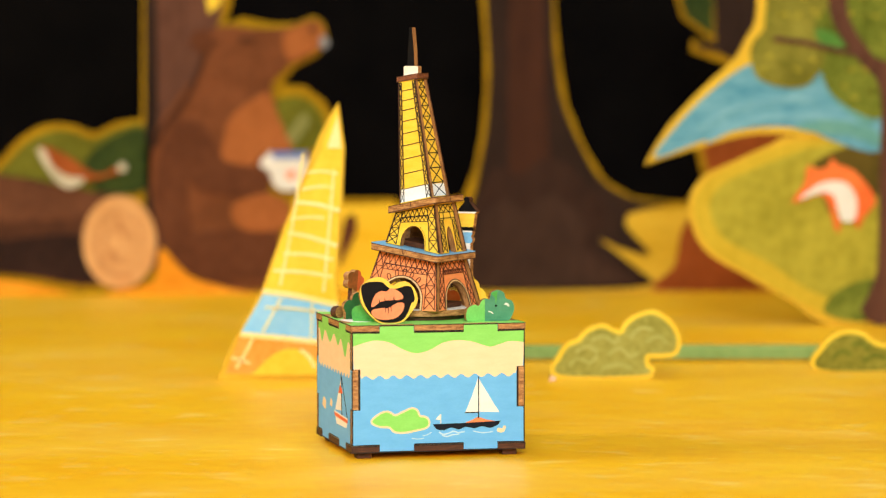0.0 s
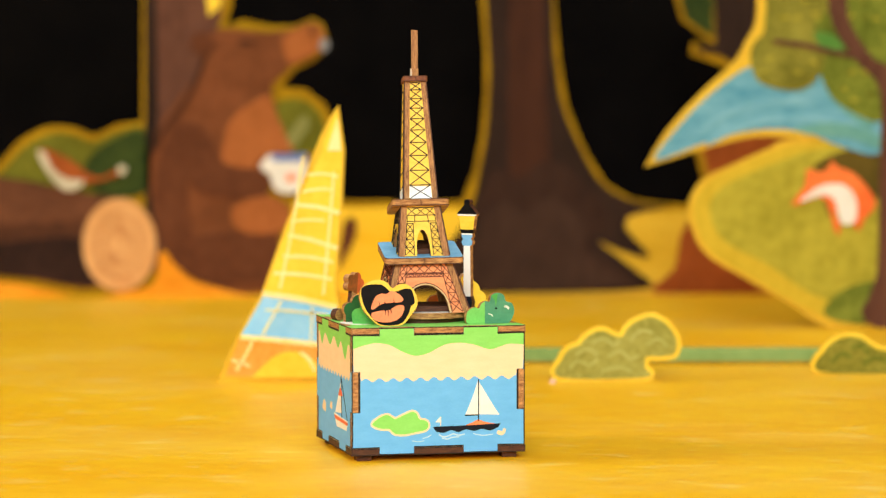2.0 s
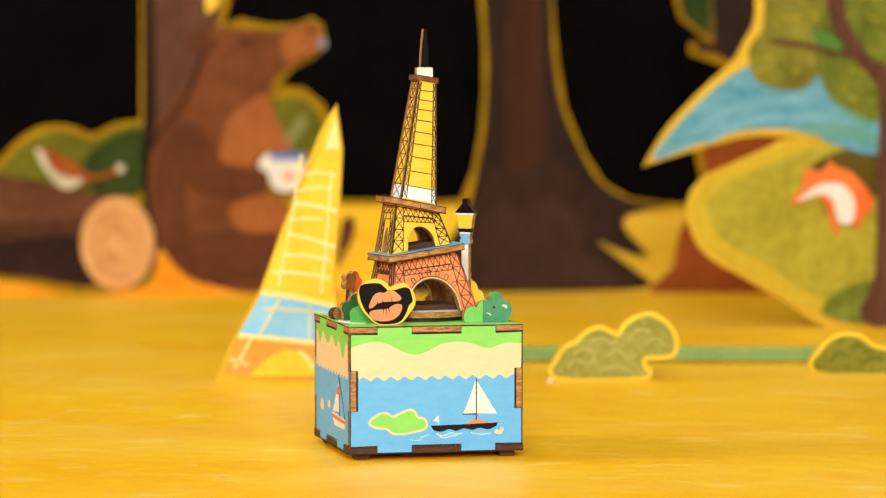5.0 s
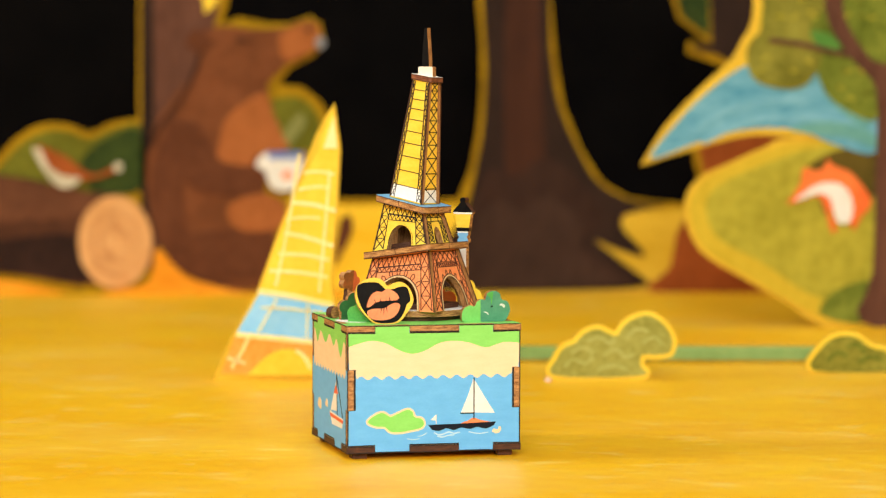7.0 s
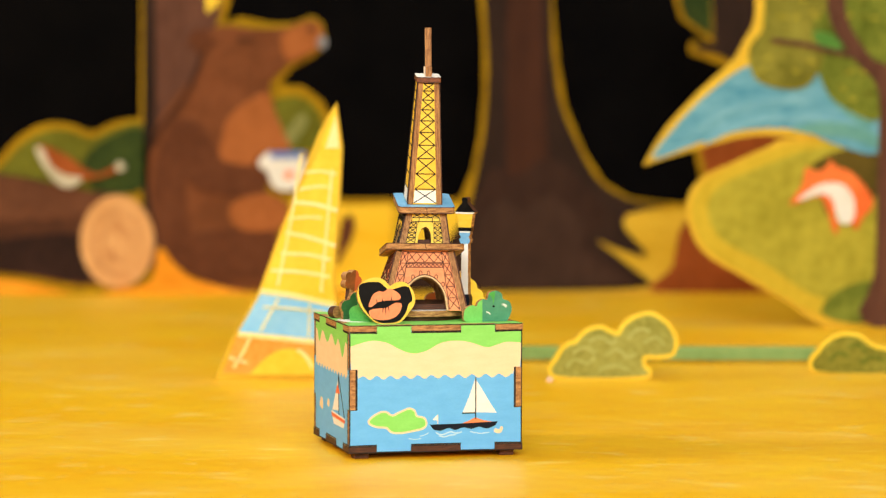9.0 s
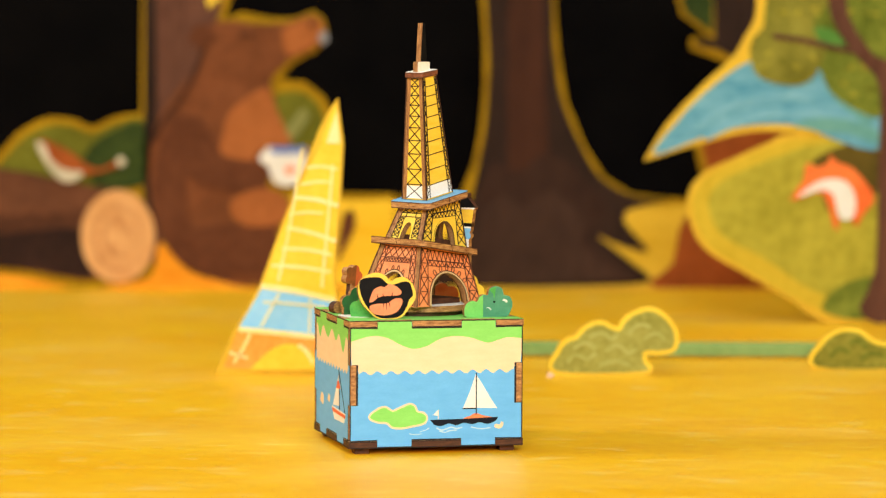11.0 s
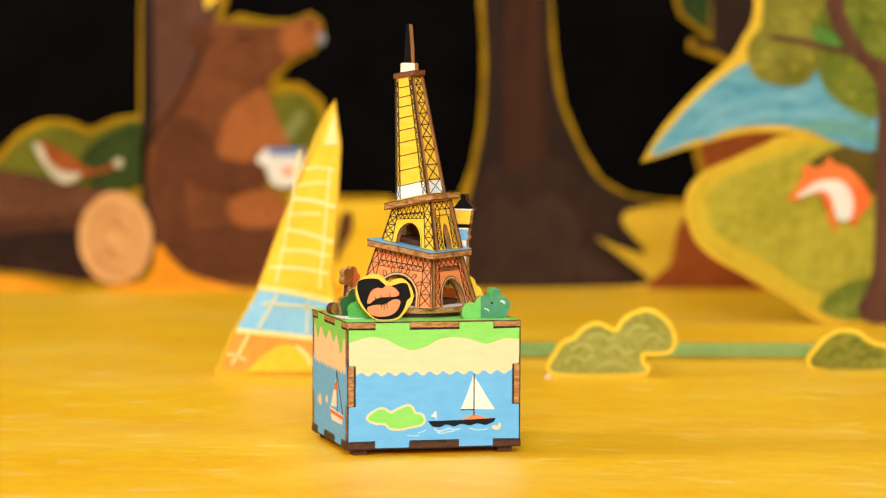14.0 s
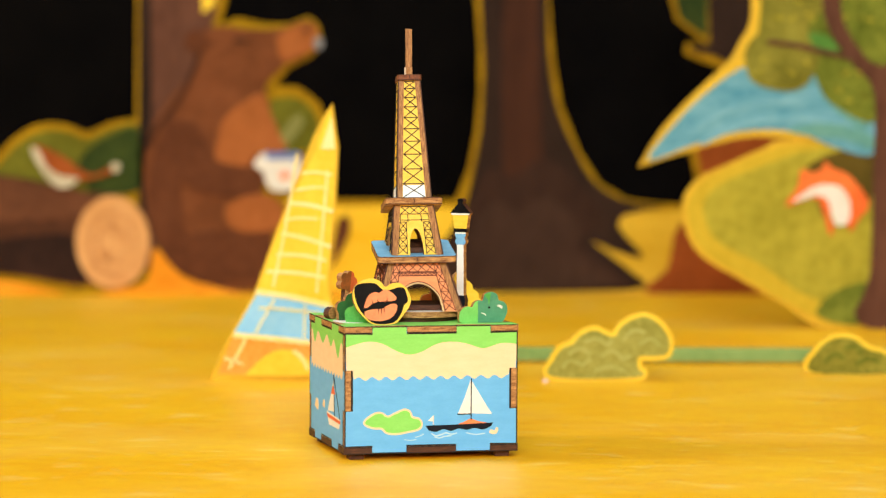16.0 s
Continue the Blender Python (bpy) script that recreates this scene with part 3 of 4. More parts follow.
for pts, w in (([(-8.3, 111), (-13.8, 75.6), (-19.9, 46)], 1.2), ([(6.6, 103), (4.4, 75.6), (1.4, 43)], 1.2), ([(-19.4, 40), (-24, 31.5), (-28.5, 23.4)], 1.0), ([(-4.2, 37.4), (-4.7, 20.6)], 0.8),
               ([(-33.5, 20), (-37, 13), (-41.5, 5.6)], 1.4), ([(-43.7, 10.8), (-34.9, 8)], 1.2), ([(-10, 14.6), (-6, 11.5), (-2.8, 5.6)], 1.8), ([(-27, 35.6), (-14, 35), (3.3, 33)], 0.9)):
    layer("white_line", ribbon(smooth(pts, 4, False), w), 1.3, CARD_LINE, model_card, "pale hand-brushed line")


def bush_card(name, x, y, z, outline, brush, label, paint=SAGE, stroke_paint=None):
    b = scenery(name, x, y, z, label, "scenery bush", "bush cut-outs on the table")
    o = smooth(outline, 5)
    part("card", slab(grown(o, 2.2), 0, 4), [CARD_YELLOW, RIM], b, "yellow card rim")
    layer("leaf_paint", o, 0.6, paint, b, "green brushed paint")
    for line in brush:
        layer("brush_stroke", ribbon(smooth(line, 5, False), 1.6), 1.1, stroke_paint or SAGE_DARK, b)
    part("standing_foot", block(26, 14, 2, (4, 12, 0)), [RIM], b)
    return b


bush_card("bush_cutout", 0.08, 0.321, 0, [(-22.4, 2), (-21.4, 11), (-17.8, 16), (-12.8, 18), (-9.8, 21.5), (-5.6, 24.2), (-1, 25), (3.6, 22.8), (8, 22), (11, 26.5), (16, 30), (23, 31.8), (30, 28), (34.6, 21), (34, 14), (28, 12.4), (20, 12), (19.4, 7), (19.4, 2)],
          [[(-18, 6), (-14, 10), (-8, 8), (-4, 11)], [(-15, 13), (-9, 16), (-4, 13)], [(-7, 19), (-1, 21), (4, 18), (7, 20)], [(1, 12), (7, 15), (12, 11), (16, 13)], [(12, 20), (17, 25), (23, 24)], [(20, 18), (26, 21), (30, 17)], [(-2, 5), (6, 7), (13, 5)]],
          "sage green cloud-shaped bush cut-out with yellow rim")
bush_card("bush_cutout", 0.2, 0.361, 0, [(-10, 1), (-7, 12), (1, 18), (10, 18), (16, 14), (20, 12), (25, 11), (30, 7), (33, 1)], [[(-4, 6), (1, 10), (6, 8)], [(6, 13), (11, 14), (15, 10)], [(12, 5), (18, 8), (24, 6)]],
          "low olive green bush cut-out with yellow rim", OLIVE_BUSH, MOSS)
grass_strip = scenery("grass_strip", 0.06, 0.41, 0, "low green painted grass strip lying along the table", "scenery strip")
part("strip", block(330, 10, 8.0, (70, 5, 0), 1.0), [STRIP], grass_strip)
part("strip_base", block(330, 2.0, 1.6, (70, -1.1, 0), 0.3), [RIM_FAR], grass_strip, "dark ochre lower edge")


scrap = scenery("paper_scrap", 0.0535, 0.312, 0, "tiny pale pink paper scrap lying on the table", "paper scrap")
part("paper", slab([(-1.6, 0), (1.2, 0), (1.8, 1.0), (0.4, 2.0), (-1.0, 1.5)], 0, 1.2), [PINK, PINK], scrap)


# ---------------- the music box ----------------
BOX_AT = pose(-0.0098, 0.0422, 0, 0, 0, 13.49)
W, H0, H1, T = 70.0, 2.5, 52.8, 2.8
HALF = W / 2


def notched(w, h, top=(), bottom=(), left=(), right=(), d=T):
    """A rectangle about x = 0 from z = 0 to h, with notches of depth d cut into its sides (stretches along each side)."""
    p = []
    x0, x1 = -w / 2, w / 2
    corner_seq = []
    for a, b in bottom:
        corner_seq += [(a, 0), (a, d), (b, d), (b, 0)]
    p += ([] if bottom and bottom[0][0] <= x0 else [(x0, 0)]) + corner_seq + ([] if bottom and bottom[-1][1] >= x1 else [(x1, 0)])
    for a, b in right:
        p += [(x1, a), (x1 - d, a), (x1 - d, b), (x1, b)]
    corner_seq = []
    for a, b in reversed(top):
        corner_seq += [(b, h), (b, h - d), (a, h - d), (a, h)]
    p += ([] if top and top[-1][1] >= x1 else [(x1, h)]) + corner_seq + ([] if top and top[0][0] <= x0 else [(x0, h)])
    for a, b in reversed(left):
        p += [(x0, b), (x0 + d, b), (x0 + d, a), (x0, a)]
    out = []
    for q in p:
        if not out or (abs(q[0] - out[-1][0]) > 1e-6 or abs(q[1] - out[-1][1]) > 1e-6):
            out.append(q)
    cut = set()
    for z, slots in ((0, bottom), (h, top)):
        if slots and slots[0][0] <= x0:
            cut.add((x0, z))
        if slots and slots[-1][1] >= x1:
            cut.add((x1, z))
    return [q for q in out if q not in cut]


music_box = thing("music_box", BOX_AT, "square plywood music box printed with sea, sand and sailboats", "music box")
SLOTS = [(-35.0, -24.0), (-10.0, 10.0), (24.0, 35.0)]
HB = H1 - H0
WAVE = [(-35 + 70 * i / 96, 29.7 + 0.75 * math.cos(2 * math.pi * i / 96 * 12.7)) for i in range(97)]


def box_side(name, turn, art):
    """One wall: plywood board with printed sea, sand and grass, held by finger joints."""
    m = pose(0, 0, H0 * MM, 0, 0, turn) @ pose(0, -HALF * MM, 0)
    side = [(17.0, 32.9)]
    narrow = turn % 180 != 0
    if not narrow:
        outline = notched(W, HB, SLOTS, SLOTS, side, side)
    else:
        outline = notched(W, HB, SLOTS, SLOTS, [(T, 17.0), (32.9, HB - T)], [(T, 17.0), (32.9, HB - T)])
    board = part(name, slab(outline, 0, T), [SEA, EDGE], music_box, "sea blue printed plywood board", m)
    x = 34.85 if not narrow else 31.8
    low = [(q[0], 33.0 if abs(q[0]) > 31.7 else q[1]) for q in WAVE if abs(q[0]) <= x]
    crest = smooth([(-36, 41.2), (-31, 42.8), (-25.5, 43.9), (-20, 43.0), (-14.5, 40.2), (-9.5, 38.6), (-4, 39.6), (2, 42.6), (8.0, 43.4), (14, 42.6), (20.5, 40.6), (25, 41.6), (29, 42.6), (36, 42.0)] if not narrow else
                   [(-36, 41), (-30, 44), (-24, 39), (-18, 44), (-8, 40), (0, 44), (8, 40), (14, 43), (22, 36.5), (28, 43), (36, 39)], 6, False)
    crest = [(min(max(q[0], -x), x), q[1] + 0.4) for q in crest]
    a, b = (low[0][0], low[-1][0])
    part("sand_print", slab(low + crest[::-1], -0.05, 0.02), [SAND, SAND], board, "cream printed sand")
    xs = [(-24, -10), (10, 24)]
    part("grass_print", slab(crest + [(x, HB - T - 0.05), (-x, HB - T - 0.05)], -0.05, 0.02), [GRASS, GRASS], board, "green printed grass")
    for s, e in xs:
        part("grass_print", slab([(s + 0.15, HB - T - 0.05), (e - 0.15, HB - T - 0.05), (e - 0.15, HB), (s + 0.15, HB)], -0.05, 0.02), [GRASS, GRASS], board)
    part("burnt_outline", ring(outline, 0.5), [LINE], board, "dark laser-burnt outline")
    ends = [(17.0, 32.9)] if not narrow else [(T, 17.0), (32.9, HB - T)]
    for z0, z1 in ends:
        for x0 in (-35.0, 35.0 - T):
            part("burnt_outline", ring([(x0, z0), (x0 + T, z0), (x0 + T, z1), (x0, z1)], 0.3), [LINE], board, "dark laser-burnt outline")
    art(board)
    return board


def ring(outline, width):
    """A flat band along the inside of an outline."""
    inner = grown(outline, -width)
    bm = bmesh.new()
    n = len(outline)
    a = [bm.verts.new((x * MM, -0.09 * MM, z * MM)) for x, z in outline]
    b = [bm.verts.new((x * MM, -0.09 * MM, z * MM)) for x, z in inner]
    for i in range(n):
        j = (i + 1) % n
        bm.faces.new((a[i], a[j], b[j], b[i]))
    bmesh.ops.recalc_face_normals(bm, faces=bm.faces)
    return bm


def printed(name, outline, mat, board, d=0.08, label=""):
    return part(name, slab(outline, -d, 0.02), [mat, mat], board, label)


def front_art(board):
    isle = smooth([(-26.9, 12.4), (-23.5, 15.2), (-20.5, 15.8), (-17.8, 14.3), (-14.8, 15.4), (-11, 16.9), (-9, 16.1), (-7.9, 13.9), (-5.2, 13.2), (-4.2, 11.3), (-5.4, 9.6), (-9.5, 8.7), (-14, 8.0), (-17.8, 8.4), (-20, 10.2), (-23.9, 10.6)], 5)
    printed("island_shore", grown(isle, 0.75), SAND, board, 0.08)
    printed("island", isle, GRASS, board, 0.12, "green printed island")
    printed("sail", smooth([(15.9, 28.7), (13.6, 21.8)], 4, False) + [(10.8, 15.2), (15.9, 15.2)], WHITE, board, 0.10, "white printed sail")
    printed("sail", [(16.4, 28.0), (19.4, 23.2), (22.6, 18.0), (24.7, 14.9), (16.4, 15.2)], WHITE, board, 0.10, "white printed sail")
    printed("mast", [(15.95, 29.1), (16.35, 29.1), (16.35, 12.5), (15.95, 12.5)], BLACK, board, 0.12)
    printed("boom", [(10.6, 15.2), (16.0, 15.2), (16.0, 14.75), (10.6, 14.75)], BLACK, board, 0.12)
    printed("cabin", smooth([(11, 10.9), (13.6, 12.0), (16, 13.1), (19, 12.1), (23, 11.2), (17, 10.5)], 4), LIPS, board, 0.10, "orange printed cabin")
    hull = [(-2.5, 10.7), (10, 10.9), (25.1, 11.4)] + smooth([(24.3, 10.0), (21, 8.7), (17.5, 9.4), (14.5, 8.7), (11, 9.3), (8, 8.4), (5, 9.2), (2, 8.2), (-1, 8.7)], 4, False)
    printed("hull", hull, NAVY, board, 0.13, "navy black printed hull")
    printed("flag", [(0.6, 14.6), (0.6, 12.3), (-1.4, 12.6)], WHITE, board, 0.10)
    printed("flagpole", [(0.6, 14.6), (0.9, 14.6), (0.9, 11.0), (0.6, 11.0)], CREAM, board, 0.10)
    for pts, w in (([(0, 7.6), (1.8, 6.6), (4, 7.0), (6, 7.7), (8, 7.1), (10.5, 7.5)], 0.55), ([(1.2, 6.2), (3.4, 5.7), (5.4, 6.3), (8.2, 6.5)], 0.45), ([(14, 7.6), (18, 6.8), (22, 7.2)], 0.4), ([(-11, 5.4), (-8.4, 5.0), (-6, 5.3)], 0.35), ([(-6.6, 6.2), (-4.8, 6.6), (-3, 7.5)], 0.35)):
        printed("ripple", ribbon(smooth(pts, 4, False), w), FOAM, board, 0.09)
    printed("shell", smooth([(23.6, 7.4), (24.2, 8.6), (25.8, 8.3), (26.4, 9.4), (27.3, 9.0), (26.7, 7.2), (25.2, 6.7)], 4), SAND, board, 0.10)


def side_art(board):
    printed("sail", [(13.5, 27), (15.0, 14.8), (2.5, 14)], WHITE, board, 0.10, "white printed sail")
    printed("sail_stripe", [(11.6, 24.6), (13.8, 24.8), (17.0, 21.8), (9.0, 21.4)], SKIRT, board, 0.13)
    printed("mast", [(13.6, 29.4), (14.3, 29.4), (15.8, 13), (15.1, 13)], BLACK, board, 0.12)
    printed("stay", [(14.4, 28.4), (15.0, 28.4), (26.4, 12.8), (25.8, 12.8)], BLACK, board, 0.12)
    printed("hull", [(0.5, 13.6), (27.0, 12.8), (24.5, 8.8), (5.5, 8.6)], WHITE, board, 0.12, "white printed hull")
    printed("hull_stripe", [(1.0, 13.0), (26.8, 12.2), (26.2, 10.9), (2.0, 11.5)], SKIRT, board, 0.15)
    for cx, cz, r in ((-20, 14.6, 0.9), (-6, 16.0, 0.6)):
        printed("shell", smooth([(cx - 4 * r, cz - 1), (cx - r, cz + 2.4 * r), (cx + 3.6 * r, cz + 1), (cx + 3 * r, cz - 2.6 * r), (cx - 2 * r, cz - 2 * r)], 4), SAND, board, 0.10)


def no_art(board):
    return None


box_side("front_board", 0, front_art)
box_side("side_board", -90, side_art)
box_side("back_board", 180, no_art)
box_side("side_board", 90, no_art)


def plate(name, z, faces, label):
    """Top or bottom plate: fingers reach through the slots of the four walls."""
    tabs = [(-24.0, -10.0), (10.0, 24.0)]
    o = notched(W + 0.5, W + 0.5, tabs, tabs, [(a + 35.25, b + 35.25) for a, b in tabs], [(a + 35.25, b + 35.25) for a, b in tabs])
    bm = slab([(x, q - 35.25) for x, q in o], 0, -T)
    bmesh.ops.rotate(bm, verts=bm.verts, cent=(0, 0, 0), matrix=Matrix.Rotation(math.pi / 2, 3, "X"))
    bmesh.ops.scale(bm, vec=(1, -1, 1), verts=bm.verts)
    bmesh.ops.recalc_face_normals(bm, faces=bm.faces)
    zs = [v.co.z for v in bm.verts]
    bmesh.ops.translate(bm, vec=(0, 0, z * MM - min(zs)), verts=bm.verts)
    made = part(name, bm, faces, music_box, label)
    for turn in (0, 90, 180, -90):
        for x0, x1 in SLOTS:
            part("burnt_outline", ring([(x0, 0), (x1, 0), (x1, T), (x0, T)], 0.36), [LINE], made, "dark laser-burnt outline", pose(0, 0, z * MM, 0, 0, turn) @ pose(0, -(HALF + 0.25) * MM, 0))
    return made


plate("top_plate", H1 - T + 0.06, [GRASS, EDGE], "green printed top plate with brown finger joints")
plate("bottom_plate", H0 - 0.06, [RAW, EDGE_DARK], "dark burnt bottom plate with finger joints")
for sx in (-1, 1):
    for sy in (-1, 1):
        part("foot", block(6, 6, 2.5, (sx * 29.5, sy * 29.5, 0), 0.4), EDGE_DARK, music_box)
part("path_print", slab(smooth([(-34, 6), (-30, 3), (-24, 8), (-22, 16), (-27, 20), (-33, 16)], 4), 0, 0.06), [WHITE, WHITE], music_box, "", pose(0, 0, (H1 + 0.1) * MM, 90, 0, 0))
# added dark disc: stands in for the shadow in the gap below the turntable
part("gap_shade_disc", disc(18.6, H1 + 0.1, H1 + 1.7, 48), [EDGE_DARK, EDGE_DARK], music_box, "dark disc added for the shaded gap under the turning disc")
part("spindle", disc(3.0, H1, 56.0, 20), [RAW, EDGE_DARK], music_box)
TOP = H1 + 0.12


def on_box(x, y, turn=0.0):
    """A pose on the box's top, in mm from its middle."""
    return BOX_AT @ pose(x * MM, y * MM, TOP * MM, 0, 0, turn)


# ---------------- plywood figures on the box ----------------
heart = thing("heart_sign", on_box(-18.3, -28.0, -4) @ pose(0, 0, 0, -6), "heart-shaped plywood sign with orange lips on black", "sign")
HEART = smooth([(-11.8, 11), (-11, 14.8), (-8.4, 17.2), (-4.3, 18.3), (-0.9, 17.2), (1.3, 14.9), (3.6, 16.1), (6.9, 16.4), (9.9, 14), (11.4, 9.9), (10.7, 6.9), (8.8, 4.3), (6.2, 1.1), (3.2, 0), (-3.6, 0.1), (-7.3, 2.8), (-10.3, 6.5)], 4)
part("board", slab(HEART, 0, 2.6), [YELLOW, EDGE], heart, "yellow printed plywood heart")
part("black_print", slab(smooth([(-11.2, 13.3), (-9.6, 16.0), (-3.4, 16.4), (-1.2, 15.0), (0.6, 13.5), (3.2, 13.7), (6.2, 14.6), (8.6, 14.4), (9.6, 12.5), (10.2, 9.2), (8.7, 7.6), (7.8, 5), (5.6, 1.6), (2.4, 0.3), (-3.0, 0.4), (-6.3, 2.5), (-9.8, 7.4)], 3), -0.08, 0.02), [BLACK, BLACK], heart)
part("upper_lip", slab(smooth([(-7.3, 7.0), (-5.7, 11.2), (-3.2, 12.8), (-1.1, 12.6), (1.0, 13.8), (4.0, 12.5), (5.6, 10.6), (4.8, 9.4), (1.7, 9.1), (-1.1, 9.0), (-3.9, 8.3), (-6.0, 6.7)], 4), -0.16, -0.06), [LIPS, LIPS], heart, "orange printed lip")
part("lower_lip", slab(smooth([(-7.0, 5.1), (-3.9, 6.0), (-0.3, 6.2), (3.1, 8.0), (5.8, 7.8), (5.5, 5.2), (3.4, 2.6), (-0.3, 1.4), (-4.6, 1.7), (-6.8, 3.2)], 4), -0.16, -0.06), [LIPS, LIPS], heart, "orange printed lip")
for x, z, dx, l in ((-3.8, 8.2, -0.5, 1.8), (-1.7, 8.9, -0.3, 1.2), (1.9, 9.0, -0.1, 2.0), (-1.5, 6.3, -0.3, -2.4), (-0.5, 6.3, 0.0, -3.0), (0.5, 6.6, 0.4, -2.2)):
    part("crease", slab([(x - 0.22, z), (x + 0.22, z), (x + dx, z + l)], -0.22, -0.1), [BLACK, BLACK], heart)


def lobed(lobes, base_w, low=0.0):
    """The outline of a cloud-like leaf cluster over a flat base: lobes are (x, z, r)."""
    pts = [(-base_w / 2, low)]
    best = {}
    cx, cz = 0.0, 3.0
    for i in range(73):
        a = math.pi * (1 - i / 72)
        d = Vector((math.cos(a), math.sin(a)))
        far = 0.0
        for lx, lz, lr in lobes:
            c = Vector((lx - cx, lz - cz))
            along = c.dot(d)
            off = c.length_squared - along * along
            if off < lr * lr:
                far = max(far, along + math.sqrt(lr * lr - off))
        pts.append((cx + d.x * far, cz + d.y * far))
    return pts + [(base_w / 2, low)]


def ply_bush(name, m, lobes, base_w, mat, label, half=None):
    b = thing(name, m, label, "bush", "plywood bushes on the box")
    part("board", slab(lobed(lobes, base_w), 0, 2.4), [mat, EDGE], b)
    return b


teal = thing("plywood_bush", on_box(25.0, -26.0, 4), "two-tone plywood bush, spring green beside teal, with rounded lobes", "bush", "plywood bushes on the box")
TEAL_OUT = smooth([(-10.6, 0), (-11.9, 2.6), (-11.0, 5.4), (-8.4, 6.6), (-6.6, 6.2), (-5.6, 8.0), (-3.6, 9.0), (-2.2, 8.8), (-1.2, 11.4), (1.4, 12.3), (3.9, 11.2), (4.7, 8.9), (7.2, 7.9), (8.3, 5.0), (7.4, 2.0), (5.6, 0), (0, -0.02)], 4)
TEAL_OUT = [(x, max(0.0, z)) for x, z in TEAL_OUT]
part("board", slab(TEAL_OUT, 0, 2.4), [TEAL, EDGE], teal)
part("light_half", slab([(x, z) for x, z in TEAL_OUT if x < -4.1 and z > 0.3] + [(-4.1, 8.9), (-4.1, 0.0), (-10.4, 0.0)], -0.06, 0.02), [SPRING, SPRING], teal, "spring green printed half")
part("light_print", slab([(-1.6, 11.2), (1.3, 12.1), (0.9, 9.0), (0.5, 6.6), (0.2, 9.0)], -0.06, 0.02), [LEAFY, LEAFY], teal, "leaf green printed wedge")
part("leaf_eye", slab(ellipse(0.6, 6.0, 0.5, 0.4, 10), -0.08, 0.02), [BLACK, BLACK], teal)
for x, z in ((4.0, 6.6), (4.3, 7.0), (-2.6, 3.9)):
    part("fleck", slab(ribbon([(x, z), (x + 1.2, z - 0.3), (x + 1.9, z - 1.1)], 0.35), -0.08, 0.02), [WHITE, WHITE], teal)
ply_bush("plywood_bush", on_box(16.8, 28.0, -2), [(-3.6, 4.6, 3.0), (0.2, 6.6, 3.2), (4.2, 5.2, 3.2)], 11, SKIRT, "orange plywood bush with rounded lobes behind the tower")
ply_bush("plywood_bush", on_box(27.5, 14.0, 10), [(-4.2, 15.0, 2.7), (-2.0, 10.6, 3.6), (1.0, 7.0, 3.4), (3.4, 3.6, 3.0)], 10, YELLOW, "yellow plywood bush with stepped lobes")
ply_bush("plywood_bush", on_box(-26.5, -17.0, -30), [(-2.2, 3.4, 2.8), (1.0, 5.6, 2.8), (3.4, 3.2, 2.6)], 9, LEAFY, "mid green plywood bush beside the heart sign")
ply_bush("plywood_bush", on_box(-27.5, -5.0, 12), [(-2.0, 5, 2.8), (1.8, 7.8, 3.0)], 8, DEEP, "deep green plywood bush under the little tree")

tree = thing("plywood_tree", on_box(-26.6, 4.0, 26) @ pose(0, 0, 0, 0, 5), "small plywood tree with a brown and orange crown", "tree")
part("trunk", slab([(-1.4, 0), (1.6, 0), (1.2, 13), (-1.2, 13)], 0, 2.4), [EDGE, EDGE_DARK], tree)
CROWN = [((3.3 + 1.1 * abs(math.cos(2.5 * a))) * math.cos(a), 15.0 + (3.3 + 1.1 * abs(math.cos(2.5 * a))) * math.sin(a)) for a in (2 * math.pi * i / 60 for i in range(60))]
part("crown", slab(CROWN, -0.4, 2.8), [WINE, EDGE], tree, "brown and orange printed crown")
part("crown_light", slab([(max(x, 0.9 + 0.25 * math.sin(3 * z)), z) for x, z in CROWN if x > 0.6], -0.5, -0.3), [RUSSET, RUSSET], tree, "russet printed lobes")
stone = thing("plywood_log", on_box(-32.0, 2.0, 40), "small rounded brown plywood log piece", "log")
part("board", slab(ellipse(0, 2.4, 3.2, 2.4, 18), 0, 2.6), [EDGE, EDGE_DARK], stone)

lamp = thing("street_lamp", on_box(22.8, 11.0, -40), "tiny plywood street lamp with yellow lantern and black roof", "street lamp")
part("post", slab([(-1.6, 8.2), (1.6, 8.2), (1.5, 29), (-1.5, 29)], 0, 2.6), [WHITE, EDGE], lamp, "white printed post")
part("foot", slab([(-2.6, 0), (2.6, 0), (2.8, 2.4), (2.0, 3.6), (2.4, 6.0), (1.8, 8.2), (-1.8, 8.2), (-2.4, 6.0), (-2.0, 3.6), (-2.8, 2.4)], -0.1, 2.7), [NAVY, EDGE_DARK], lamp, "black printed foot")
part("blue_section", slab(smooth([(-1.5, 29), (1.5, 29), (2.3, 29.8), (2.4, 30.8), (1.8, 31.6), (2.3, 32.6), (2.2, 33.4), (-2.2, 33.4), (-2.3, 32.6), (-1.8, 31.6), (-2.4, 30.8), (-2.3, 29.8)], 2), 0, 2.6), [BLUE, EDGE], lamp, "blue printed section")
part("collar", slab([(-2.4, 33.4), (2.4, 33.4), (2.4, 34.1), (-2.4, 34.1)], 0, 2.6), [WHITE, EDGE], lamp)
part("band", slab([(-2.8, 34.1), (2.8, 34.1), (3.0, 35.6), (-3.0, 35.6)], -0.1, 2.7), [BLACK, EDGE_DARK], lamp)
part("lantern", slab([(-2.8, 35.6), (2.8, 35.6), (3.6, 41.2), (-3.6, 41.2)], 0, 2.6), [YELLOW, EDGE], lamp, "yellow printed lantern")
